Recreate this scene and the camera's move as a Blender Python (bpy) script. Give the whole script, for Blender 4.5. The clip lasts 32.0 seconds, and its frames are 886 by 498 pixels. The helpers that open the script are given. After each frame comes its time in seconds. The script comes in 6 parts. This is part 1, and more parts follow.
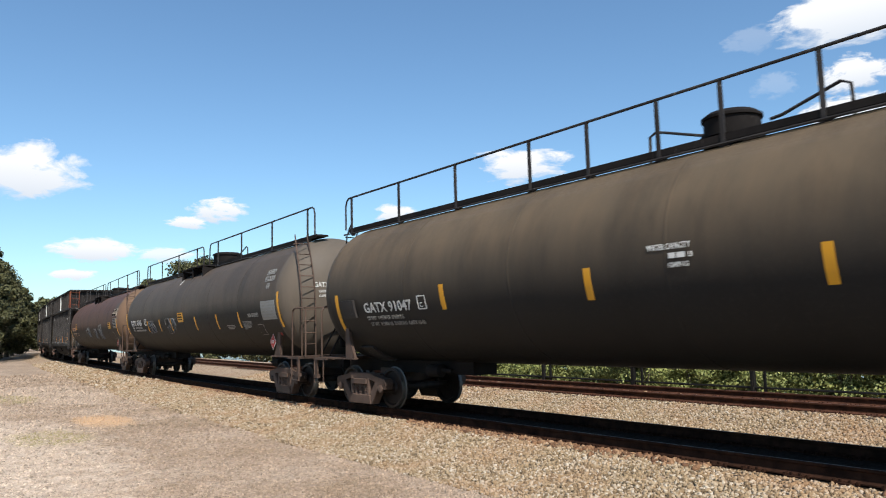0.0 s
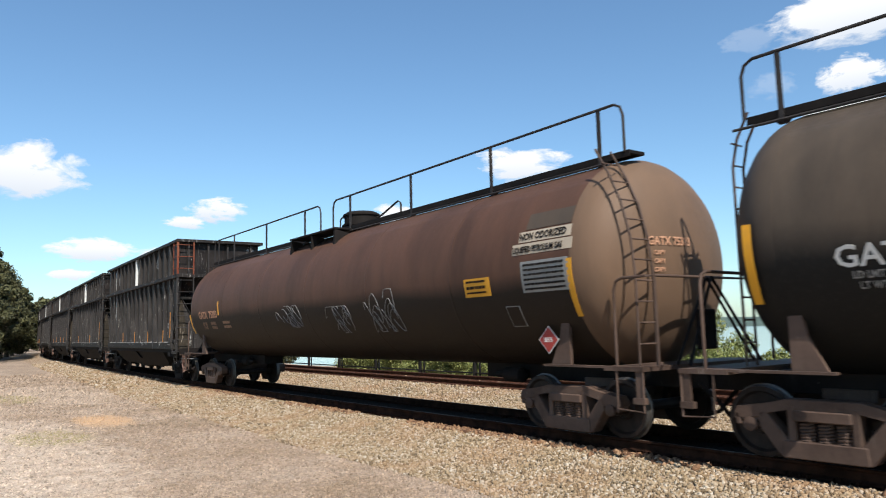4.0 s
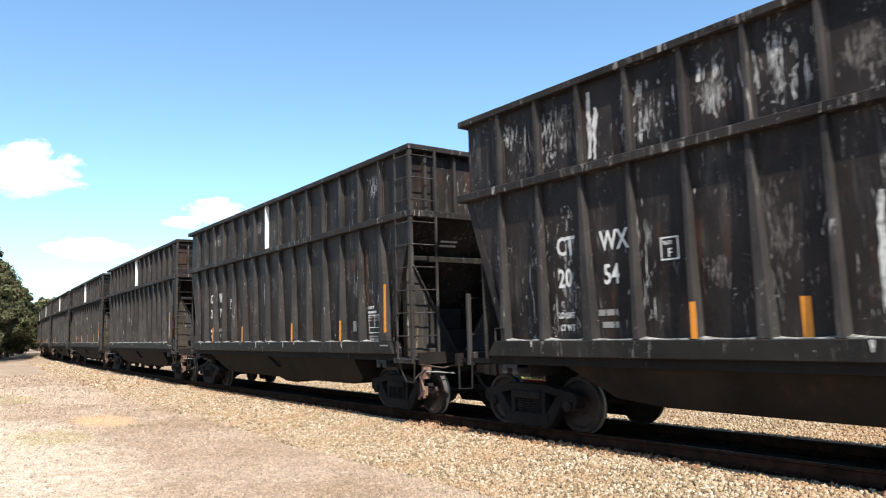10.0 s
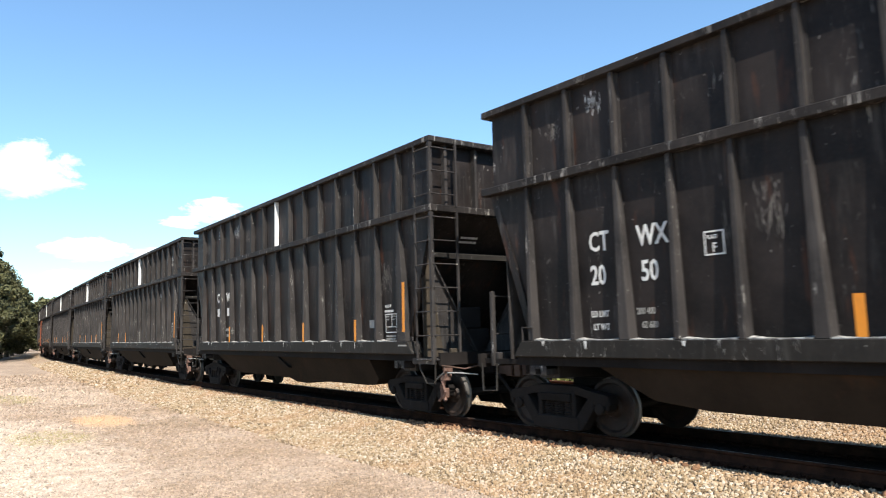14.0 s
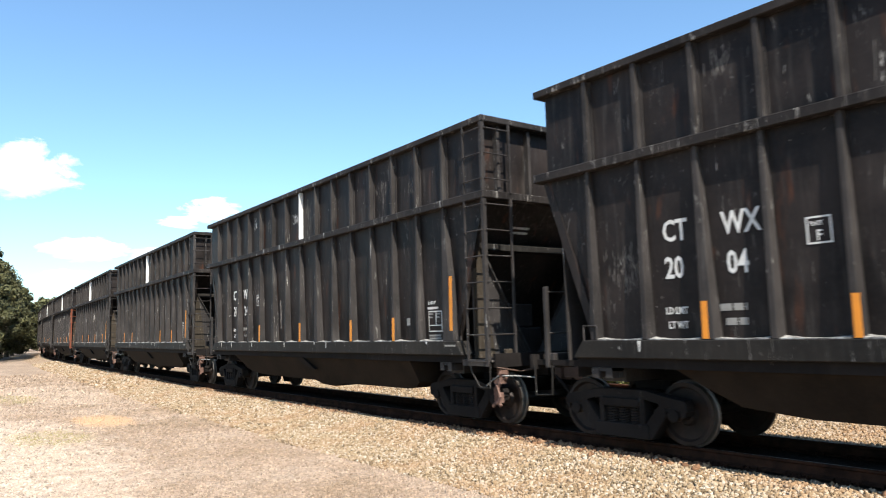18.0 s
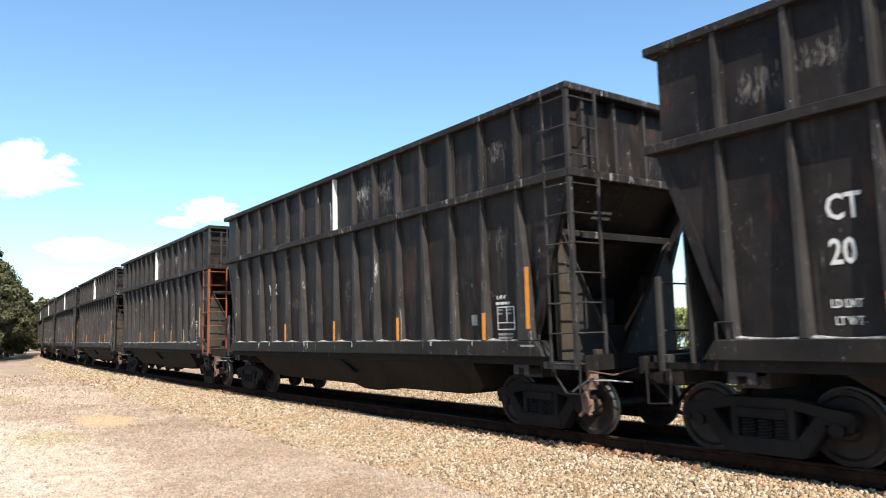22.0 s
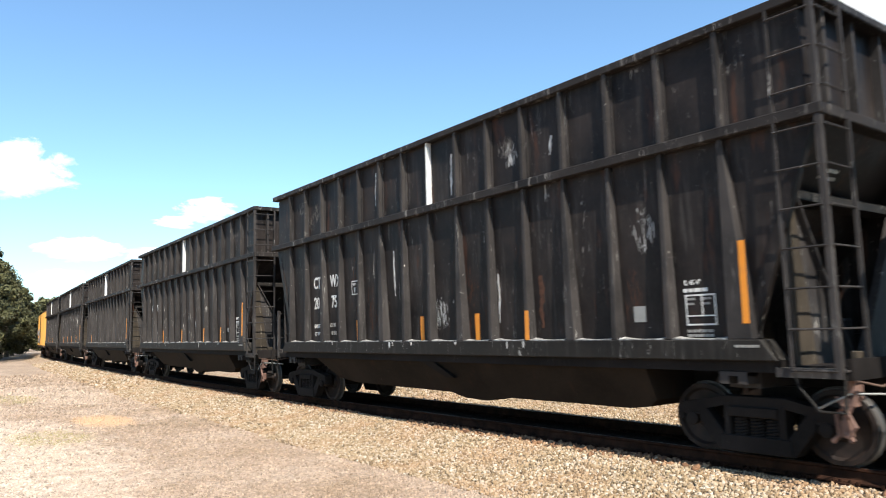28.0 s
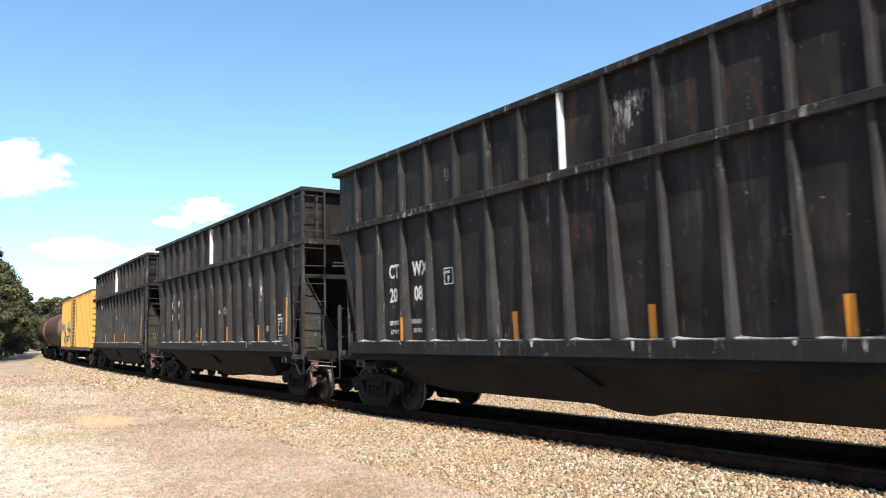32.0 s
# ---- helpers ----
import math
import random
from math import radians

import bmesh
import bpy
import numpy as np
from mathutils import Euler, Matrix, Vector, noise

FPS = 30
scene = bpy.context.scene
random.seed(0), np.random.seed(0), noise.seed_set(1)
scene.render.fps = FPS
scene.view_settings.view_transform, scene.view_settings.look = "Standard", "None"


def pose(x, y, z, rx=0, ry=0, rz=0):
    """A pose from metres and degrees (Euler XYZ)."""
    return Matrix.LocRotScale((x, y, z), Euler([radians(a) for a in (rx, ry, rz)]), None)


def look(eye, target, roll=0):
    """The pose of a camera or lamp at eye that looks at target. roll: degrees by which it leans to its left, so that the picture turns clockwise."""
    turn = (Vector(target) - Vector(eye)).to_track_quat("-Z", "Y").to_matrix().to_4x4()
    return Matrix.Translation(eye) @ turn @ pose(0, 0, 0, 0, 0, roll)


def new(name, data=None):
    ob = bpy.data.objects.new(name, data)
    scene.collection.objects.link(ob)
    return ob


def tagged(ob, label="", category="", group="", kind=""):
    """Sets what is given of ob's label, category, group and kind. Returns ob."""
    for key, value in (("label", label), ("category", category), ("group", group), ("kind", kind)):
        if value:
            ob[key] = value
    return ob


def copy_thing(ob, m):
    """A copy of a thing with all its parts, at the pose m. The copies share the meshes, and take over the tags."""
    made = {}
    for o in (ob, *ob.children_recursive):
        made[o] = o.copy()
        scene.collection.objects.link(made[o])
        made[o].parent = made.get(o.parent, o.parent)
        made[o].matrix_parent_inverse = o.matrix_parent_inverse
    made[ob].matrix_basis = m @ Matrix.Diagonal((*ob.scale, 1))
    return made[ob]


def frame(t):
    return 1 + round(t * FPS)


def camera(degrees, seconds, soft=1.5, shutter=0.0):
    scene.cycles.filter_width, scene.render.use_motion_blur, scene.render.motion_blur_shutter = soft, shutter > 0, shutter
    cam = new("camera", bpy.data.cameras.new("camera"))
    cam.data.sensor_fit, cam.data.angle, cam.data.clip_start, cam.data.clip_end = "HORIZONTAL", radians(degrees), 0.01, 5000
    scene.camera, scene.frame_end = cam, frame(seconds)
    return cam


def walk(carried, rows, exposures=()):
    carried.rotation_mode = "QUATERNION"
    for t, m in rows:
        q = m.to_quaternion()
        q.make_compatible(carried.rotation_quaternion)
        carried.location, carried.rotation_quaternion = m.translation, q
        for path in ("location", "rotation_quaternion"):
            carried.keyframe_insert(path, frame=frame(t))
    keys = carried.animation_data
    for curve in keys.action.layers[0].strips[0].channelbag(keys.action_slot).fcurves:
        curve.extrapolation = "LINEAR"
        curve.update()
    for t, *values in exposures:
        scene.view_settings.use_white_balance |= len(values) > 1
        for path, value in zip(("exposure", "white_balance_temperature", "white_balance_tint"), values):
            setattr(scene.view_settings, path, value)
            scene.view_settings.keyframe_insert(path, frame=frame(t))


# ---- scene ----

SECONDS = 32.0
cam = camera(63.4, SECONDS, soft=1.05, shutter=0.15)
EYE = (0.0, 0.0, 1.596)
AIM = (math.cos(radians(-38.092)) * math.cos(radians(6.492)), math.sin(radians(-38.092)) * math.cos(radians(6.492)), math.sin(radians(6.492)))
EYE_POSE = look(EYE, [a + b for a, b in zip(EYE, AIM)], -1.474)
walk(cam, [(0.0, EYE_POSE), (SECONDS, EYE_POSE)], exposures=[(0, 0.44, 6330, 10), (4.5, 0.48, 6330, 10), (6.8, 0.94, 6450, 10), (9, 1.04, 6450, 10), (SECONDS, 1.04, 6450, 10)])

# ---- daylight ----
SUN = Vector((-2.65, 1.0, 3.35)).normalized()
world = bpy.data.worlds.new("sky")
scene.world = world
world.use_nodes = True
wn = world.node_tree.nodes
sky = wn.new("ShaderNodeTexSky")
sky.sky_type, sky.sun_disc = "NISHITA", False
sky.sun_elevation = math.asin(SUN.z)
sky.sun_rotation = math.atan2(SUN.x, SUN.y)
sky.air_density, sky.dust_density, sky.ozone_density = 1.0, 0.6, 1.5
wn["Background"].inputs["Strength"].default_value = 0.103
tint = wn.new("ShaderNodeMix")
tint.data_type, tint.blend_type = "RGBA", "MULTIPLY"
tint.inputs[0].default_value = 1.0
tint.inputs[7].default_value = (0.89, 1.09, 1.16, 1.0)
world.node_tree.links.new(sky.outputs["Color"], tint.inputs[6])
world.node_tree.links.new(tint.outputs[2], wn["Background"].inputs["Color"])
sun_data = bpy.data.lights.new("sun", "SUN")
sun_data.energy, sun_data.angle, sun_data.color = 5.0, radians(0.53), (1.0, 0.94, 0.84)
sun = new("sun", sun_data)
sun.matrix_world = look(SUN * 300, (0, 0, 0))


# ---- materials ----
class Mat:
    """A small builder of node materials."""

    def __init__(self, name, rough=0.7, metal=0.0):
        self.m = bpy.data.materials.new(name)
        self.m.use_nodes = True
        self.n, self.l = self.m.node_tree.nodes, self.m.node_tree.links
        self.b = self.n["Principled BSDF"]
        self.b.inputs["Roughness"].default_value, self.b.inputs["Metallic"].default_value = rough, metal
        self.b.inputs["Specular IOR Level"].default_value = 0.22
        self.tc = self.n.new("ShaderNodeTexCoord")

    def put(self, value, socket):
        if isinstance(value, (int, float)):
            socket.default_value = value
        elif isinstance(value, tuple):
            socket.default_value = (*value, 1.0) if len(value) == 3 else value
        else:
            self.l.new(value, socket)

    def coords(self, scale=(1, 1, 1), kind="Object"):
        mp = self.n.new("ShaderNodeMapping")
        mp.inputs["Scale"].default_value = scale
        self.l.new(self.tc.outputs[kind], mp.inputs["Vector"])
        return mp.outputs["Vector"]

    def shifted(self, scale=(1, 1, 1)):
        """Coordinates that differ from object to object."""
        info, mul, add = self.n.new("ShaderNodeObjectInfo"), self.n.new("ShaderNodeMath"), self.n.new("ShaderNodeVectorMath")
        mul.operation = "MULTIPLY"
        mul.inputs[1].default_value = 97.0
        self.l.new(info.outputs["Random"], mul.inputs[0])
        self.l.new(self.coords(scale), add.inputs[0])
        self.l.new(mul.outputs[0], add.inputs[1])
        return add.outputs[0]

    def noise(self, vector, scale=5.0, detail=4.0, rough=0.55, distort=0.0):
        t = self.n.new("ShaderNodeTexNoise")
        t.inputs["Scale"].default_value, t.inputs["Detail"].default_value = scale, detail
        t.inputs["Roughness"].default_value, t.inputs["Distortion"].default_value = rough, distort
        self.l.new(vector, t.inputs["Vector"])
        return t.outputs["Fac"]

    def voronoi(self, vector, scale=5.0, feature="F1", out="Distance"):
        t = self.n.new("ShaderNodeTexVoronoi")
        t.feature = feature
        t.inputs["Scale"].default_value = scale
        self.l.new(vector, t.inputs["Vector"])
        return t.outputs[out]

    def ramp(self, fac, stops):
        r = self.n.new("ShaderNodeValToRGB")
        while len(r.color_ramp.elements) < len(stops):
            r.color_ramp.elements.new(0.5)
        for e, (p, c) in zip(r.color_ramp.elements, stops):
            e.position, e.color = p, ((c, c, c, 1) if isinstance(c, (int, float)) else (*c, 1))
        self.l.new(fac, r.inputs["Fac"])
        return r.outputs["Color"]

    def mix(self, fac, a, b, kind="MIX"):
        x = self.n.new("ShaderNodeMix")
        x.data_type, x.blend_type = "RGBA", kind
        self.put(fac, x.inputs[0])
        self.put(a, x.inputs[6])
        self.put(b, x.inputs[7])
        return x.outputs[2]

    def math(self, op, a, b=0.0):
        x = self.n.new("ShaderNodeMath")
        x.operation = op
        self.put(a, x.inputs[0])
        self.put(b, x.inputs[1])
        return x.outputs[0]

    def axis(self, which, kind="Object"):
        s = self.n.new("ShaderNodeSeparateXYZ")
        self.l.new(self.tc.outputs[kind], s.inputs[0])
        return s.outputs[which]

    def color(self, c):
        self.put(c, self.b.inputs["Base Color"])
        return self

    def rough(self, r):
        self.put(r, self.b.inputs["Roughness"])
        return self

    def bump(self, height, strength=0.3, distance=0.01):
        x = self.n.new("ShaderNodeBump")
        x.inputs["Strength"].default_value, x.inputs["Distance"].default_value = strength, distance
        self.l.new(height, x.inputs["Height"])
        self.l.new(x.outputs["Normal"], self.b.inputs["Normal"])
        return self


def painted_steel(name, base, dusty, scuff, scuff_from, rough=0.6, rust=0.0, gloss=0.12, dust=0.0, scratch=0.0):
    """Worn paint on steel: dust, pale upright streaks, scratches, chips and some rust."""
    m = Mat(name, rough)
    m.b.inputs["Specular IOR Level"].default_value = gloss
    m.b.inputs["Sheen Weight"].default_value = dust
    m.b.inputs["Sheen Roughness"].default_value = 0.2
    m.b.inputs["Sheen Tint"].default_value = (0.9, 0.82, 0.72, 1.0)
    v = m.shifted()
    big = m.noise(v, 1.1, 5, 0.6)
    fine = m.noise(v, 22, 4, 0.6)
    c = m.mix(m.ramp(big, [(0.35, 0.1), (0.70, 0.9)]), base, dusty)
    c = m.mix(m.ramp(fine, [(0.45, 0.0), (0.8, 0.35)]), c, dusty)
    patch = m.ramp(m.noise(v, 0.75, 2, 0.5), [(0.42, 0.0), (0.58, 1.0)])
    veil = m.noise(m.shifted((7.0, 7.0, 0.55)), 1.6, 6, 0.65, 0.3)
    c = m.mix(m.math("MULTIPLY", m.ramp(veil, [(0.52, 0.0), (0.76, 0.30)]), patch), c, tuple(0.3 * p + 0.7 * q for p, q in zip(scuff, dusty)))
    streak = m.noise(m.shifted((6.5, 6.5, 0.9)), 1.5, 9, 0.72, 0.8)
    worn = m.math("MULTIPLY", m.ramp(streak, [(scuff_from, 0.0), (scuff_from + 0.06, 1.0)]), patch)
    c = m.mix(worn, c, scuff)
    chips = m.ramp(m.noise(m.shifted((1.0, 1.0, 0.4)), 26, 3, 0.6), [(0.735, 0.0), (0.75, 0.9)])
    c = m.mix(chips, c, scuff)
    if scratch:
        mask = m.ramp(m.noise(m.shifted((1.0, 1.0, 0.7)), 1.3, 3, 0.6), [(0.46, 0.0), (0.60, 1.0)])
        for scale, at in (((26.0, 26.0, 2.2), 0.625), ((11.0, 11.0, 5.0), 0.66)):
            fineline = m.noise(m.shifted(scale), 1.0, 5, 0.7, 1.2)
            c = m.mix(m.math("MULTIPLY", m.math("MULTIPLY", m.ramp(fineline, [(at, 0.0), (at + 0.035, 1.0)]), mask), scratch), c, scuff)
    if rust:
        rv = m.noise(m.shifted((2.6, 2.6, 0.5)), 1.5, 6, 0.62, 0.2)
        c = m.mix(m.math("MULTIPLY", m.ramp(rv, [(0.59, 0.0), (0.78, 1.0)]), rust), c, (0.13, 0.046, 0.020))
    m.color(c)
    m.rough(m.math("ADD", m.math("MULTIPLY", big, 0.3), rough - 0.12))
    return m.bump(fine, 0.15, 0.004).m


black_paint = painted_steel("black_paint", (0.0042, 0.0036, 0.0036), (0.0275, 0.0218, 0.0198), (0.34, 0.32, 0.29), 0.64, 0.5, rust=0.5, gloss=0.13, dust=0.05, scratch=0.35)
black_scuffed = painted_steel("black_scuffed", (0.0046, 0.0039, 0.0039), (0.0320, 0.0256, 0.0232), (0.50, 0.48, 0.44), 0.625, 0.5, rust=0.4, gloss=0.13, dust=0.06, scratch=1.0)
# lighter than the sheets: sunlight on ribs and plates is put into this paint
rib_paint = painted_steel("rib_paint", (0.0160, 0.0145, 0.0142), (0.046, 0.0405, 0.0382), (0.40, 0.38, 0.35), 0.62, dust=0.05, scratch=0.5)
red_lead = painted_steel("red_lead", (0.136, 0.032, 0.016), (0.192, 0.072, 0.040), (0.240, 0.200, 0.160), 0.62)
sill_paint = painted_steel("sill_paint", (0.007, 0.0066, 0.0063), (0.024, 0.021, 0.018), (0.30, 0.29, 0.27), 0.62, scratch=0.7)
rail_paint = painted_steel("rail_paint", (0.0085, 0.0074, 0.0072), (0.030, 0.0255, 0.0235), (0.30, 0.28, 0.255), 0.575, scratch=1.0)
tub_paint = painted_steel("tub_paint", (0.010, 0.0076, 0.0058), (0.030, 0.022, 0.0162), (0.05, 0.04, 0.03), 0.64, 0.75, rust=0.15, gloss=0.05)
truck_black = painted_steel("truck_black", (0.0068, 0.0060, 0.0058), (0.022, 0.0185, 0.0170), (0.09, 0.08, 0.07), 0.63, 0.75, gloss=0.06)
truck_brown = painted_steel("truck_brown", (0.034, 0.0225, 0.0175), (0.125, 0.082, 0.063), (0.2, 0.16, 0.13), 0.62)
dusty_tan = painted_steel("dusty_tan", (0.022, 0.018, 0.013), (0.058, 0.046, 0.034), (0.3, 0.25, 0.2), 0.6, 0.8)
brake_brown = painted_steel("brake_brown", (0.08, 0.045, 0.035), (0.20, 0.125, 0.10), (0.3, 0.2, 0.17), 0.6, 0.8)
white_dust = Mat("white_dust", 0.9)
white_dust.color(white_dust.mix(white_dust.ramp(white_dust.noise(white_dust.shifted(), 14, 4), [(0.4, 0.0), (0.65, 1.0)]), (0.10, 0.095, 0.088), (0.36, 0.35, 0.33)))
white_dust = white_dust.m


def flat_paint(name, color, worn, rough=0.6, amount=0.4):
    m = Mat(name, rough)
    m.color(m.mix(m.ramp(m.noise(m.shifted(), 9, 5, 0.65), [(0.45, 0.0), (0.75, amount)]), color, worn))
    return m.m


white_paint = flat_paint("white_paint", (0.576, 0.576, 0.560), (0.200, 0.200, 0.192))
letter_white = flat_paint("letter_white", (0.560, 0.552, 0.528), (0.240, 0.240, 0.224))
letter_grey = flat_paint("letter_grey", (0.240, 0.232, 0.216), (0.096, 0.096, 0.088))
letter_peach = flat_paint("letter_peach", (0.50, 0.27, 0.165), (0.26, 0.14, 0.09))
letter_faded = flat_paint("letter_faded", (0.23, 0.145, 0.095), (0.12, 0.075, 0.05))
orange_mark = flat_paint("orange_mark", (0.576, 0.208, 0.024), (0.280, 0.120, 0.040), 0.45, 0.35)
yellow_mark = flat_paint("yellow_mark", (0.60, 0.285, 0.02), (0.36, 0.2, 0.05), 0.45, 0.3)
red_mark = flat_paint("red_mark", (0.30, 0.040, 0.032), (0.240, 0.040, 0.032))
pink_mark = flat_paint("pink_mark", (0.440, 0.128, 0.128), (0.096, 0.048, 0.048), 0.7, 0.9)
silver_plate = flat_paint("silver_plate", (0.23, 0.23, 0.22), (0.13, 0.13, 0.12), 0.45)
graffiti = flat_paint("graffiti", (0.17, 0.165, 0.16), (0.05, 0.045, 0.04))
sign_cream = flat_paint("sign_cream", (0.40, 0.33, 0.25), (0.2, 0.16, 0.12))
smear_white = flat_paint("smear_white", (0.48, 0.47, 0.45), (0.05, 0.048, 0.045), 0.8, 1.0)
smear_pale = flat_paint("smear_pale", (0.15, 0.135, 0.12), (0.02, 0.018, 0.016), 0.85, 1.0)
smear_rust = flat_paint("smear_rust", (0.070, 0.032, 0.020), (0.025, 0.014, 0.010), 0.9, 1.0)


def wheel_steel():
    m = Mat("wheel_steel", 0.6, 0.1)
    n = m.noise(m.shifted(), 6, 4)
    return m.color(m.ramp(n, [(0.3, (0.009, 0.007, 0.0064)), (0.7, (0.031, 0.021, 0.017))])).bump(n, 0.2).m


wheel_brown = wheel_steel()
tread_steel = Mat("tread_steel", 0.5, 0.7).color((0.13, 0.12, 0.11)).m


def tank_paint(name, top, low, line, line_to):
    """Tank paint: paler above, darker below an uneven line."""
    m = Mat(name, 0.5)
    m.b.inputs["Specular IOR Level"].default_value = 0.14
    v = m.shifted()
    z = m.axis(2)
    wob = m.math("ADD", z, m.math("MULTIPLY", m.noise(v, 0.35, 3), 0.35))
    f = m.ramp(m.math("DIVIDE", wob, 5.0), [(line / 5.0, 0.0), (line_to / 5.0, 1.0)])
    c = m.mix(f, low, top)
    streak = m.noise(m.coords((1.6, 0.8, 0.3)), 1.6, 5, 0.55)
    c = m.mix(m.math("MULTIPLY", m.ramp(streak, [(0.34, 0.08), (0.80, 0.50)]), f), c, tuple(a * k for a, k in zip(top, (1.75, 1.55, 1.35))))
    grime = m.noise(m.coords((0.9, 0.4, 0.3)), 1.3, 5, 0.65)
    c = m.mix(m.ramp(grime, [(0.45, 0.0), (0.75, 0.45)]), c, tuple(0.5 * a for a in low))
    fine = m.noise(v, 18, 5, 0.6)
    c = m.mix(m.ramp(fine, [(0.5, 0.0), (0.8, 0.07)]), c, (0.15, 0.135, 0.11))
    m.color(c)
    m.rough(m.math("ADD", m.math("MULTIPLY", fine, 0.3), 0.42))
    return m.bump(fine, 0.05, 0.003).m


tank_black = tank_paint("tank_black", (0.088, 0.067, 0.045), (0.016, 0.0155, 0.0155), 2.2, 3.4)
head_black = tank_paint("head_black", (0.048, 0.043, 0.036), (0.010, 0.010, 0.010), 1.5, 2.6)
tank_dark = tank_paint("tank_dark", (0.062, 0.0485, 0.0375), (0.011, 0.0106, 0.0102), 2.40, 2.80)
# head_dark and head_brown: dust tone, lightened in colour for sun on front ends
head_dark = tank_paint("head_dark", (0.080, 0.068, 0.056), (0.070, 0.057, 0.045), 1.4, 2.2)
tank_brown = tank_paint("tank_brown", (0.072, 0.038, 0.026), (0.017, 0.012, 0.009), 2.36, 2.62)
head_brown = tank_paint("head_brown", (0.112, 0.073, 0.049), (0.094, 0.060, 0.040), 1.3, 2.2)
yellow_paint = painted_steel("yellow_paint", (0.52, 0.27, 0.055), (0.42, 0.24, 0.075), (0.2, 0.13, 0.08), 0.62)

# ---- mesh helpers ----
def box(bm, x0, x1, y0, y1, z0, z1):
    v = [bm.verts.new((x, y, z)) for x in (x0, x1) for y in (y0, y1) for z in (z0, z1)]
    for f in ((0, 1, 3, 2), (4, 6, 7, 5), (0, 4, 5, 1), (2, 3, 7, 6), (0, 2, 6, 4), (1, 5, 7, 3)):
        bm.faces.new([v[i] for i in f])


def hexa(bm, a, b):
    """A solid between two quads of four points each."""
    v = [bm.verts.new(p) for p in (*a, *b)]
    for f in ((3, 2, 1, 0), (4, 5, 6, 7), (0, 1, 5, 4), (1, 2, 6, 5), (2, 3, 7, 6), (3, 0, 4, 7)):
        bm.faces.new([v[i] for i in f])


def slab(bm, outline, y0, y1):
    """A plate whose outline is in x and z, from y0 to y1."""
    a = [bm.verts.new((x, y0, z)) for x, z in outline]
    b = [bm.verts.new((x, y1, z)) for x, z in outline]
    bm.faces.new(a)
    bm.faces.new(b[::-1])
    for i in range(len(a)):
        j = (i + 1) % len(a)
        bm.faces.new((a[j], a[i], b[i], b[j]))


def turned(bm, profile, start, axis, n=20):
    """A solid of revolution: profile rows of (along, radius)."""
    axis = Vector(axis).normalized()
    side = axis.orthogonal().normalized()
    up = axis.cross(side)
    rings = []
    for a, r in profile:
        c = Vector(start) + axis * a
        if r < 1e-6:
            rings.append([bm.verts.new(c)])
        else:
            rings.append([bm.verts.new(c + (side * math.cos(i * math.tau / n) + up * math.sin(i * math.tau / n)) * r) for i in range(n)])
    for p, q in zip(rings, rings[1:]):
        for i in range(n):
            j = (i + 1) % n
            if len(p) == 1 and len(q) > 1:
                bm.faces.new((p[0], q[j], q[i]))
            elif len(q) == 1 and len(p) > 1:
                bm.faces.new((p[i], p[j], q[0]))
            elif len(p) > 1:
                bm.faces.new((p[i], p[j], q[j], q[i]))
    for ring, flip in ((rings[0], True), (rings[-1], False)):
        if len(ring) > 1:
            bm.faces.new(ring[::-1] if flip else ring)


def rod(bm, points, r=0.012, n=6):
    """A bar along a bent line."""
    pts = [Vector(p) for p in points]
    rings = []
    for i, p in enumerate(pts):
        d = (pts[min(i + 1, len(pts) - 1)] - pts[max(i - 1, 0)]).normalized()
        s = d.cross(Vector((0.31, 0.87, 0.38))).normalized()
        u = d.cross(s)
        rings.append([bm.verts.new(p + (s * math.cos(k * math.tau / n) + u * math.sin(k * math.tau / n)) * r) for k in range(n)])
    for p, q in zip(rings, rings[1:]):
        for k in range(n):
            bm.faces.new((p[k], p[(k + 1) % n], q[(k + 1) % n], q[k]))
    bm.faces.new(rings[0][::-1])
    bm.faces.new(rings[-1])


def mesh_of(bm, name, material, smooth=False, bevel=0.0):
    if bevel:
        bmesh.ops.bevel(bm, geom=bm.edges[:], offset=bevel, segments=1, affect="EDGES")
    bmesh.ops.recalc_face_normals(bm, faces=bm.faces[:])
    me = bpy.data.meshes.new(name)
    bm.to_mesh(me)
    bm.free()
    me.materials.append(material)
    if smooth:
        me.shade_smooth()
        me.set_sharp_from_angle(angle=radians(38))
    return me


def part(name, bm, material, parent, label="", smooth=False, bevel=0.0, at=None):
    ob = new(name, bm if isinstance(bm, bpy.types.Mesh) else mesh_of(bm, name, material, smooth, bevel))
    ob.parent = parent
    if at is not None:
        ob.matrix_basis = at
    return tagged(ob, label)


def solid(name, parent, material, *boxes, label="", bevel=0.0):
    bm = bmesh.new()
    for b in boxes:
        box(bm, *b)
    return part(name, bm, material, parent, label, bevel=bevel)


def bar(name, parent, material, points, r=0.012, label="", n=6):
    bm = bmesh.new()
    rod(bm, points, r, n)
    return part(name, bm, material, parent, label, smooth=True)


FONT_MESHES = {}


def letters(text, size, material):
    """The mesh of a line of painted letters, in x and y, a millimetre thick."""
    key = (text, round(size, 4), material.name)
    if key not in FONT_MESHES:
        cu = bpy.data.curves.new("letters", "FONT")
        cu.body, cu.size, cu.extrude, cu.resolution_u, cu.offset = text, size, 0.002, 2, size * 0.018
        ob = new("letters", cu)
        me = bpy.data.meshes.new_from_object(ob)
        bpy.data.objects.remove(ob)
        me.materials.clear()
        me.materials.append(material)
        FONT_MESHES[key] = me
    return FONT_MESHES[key]


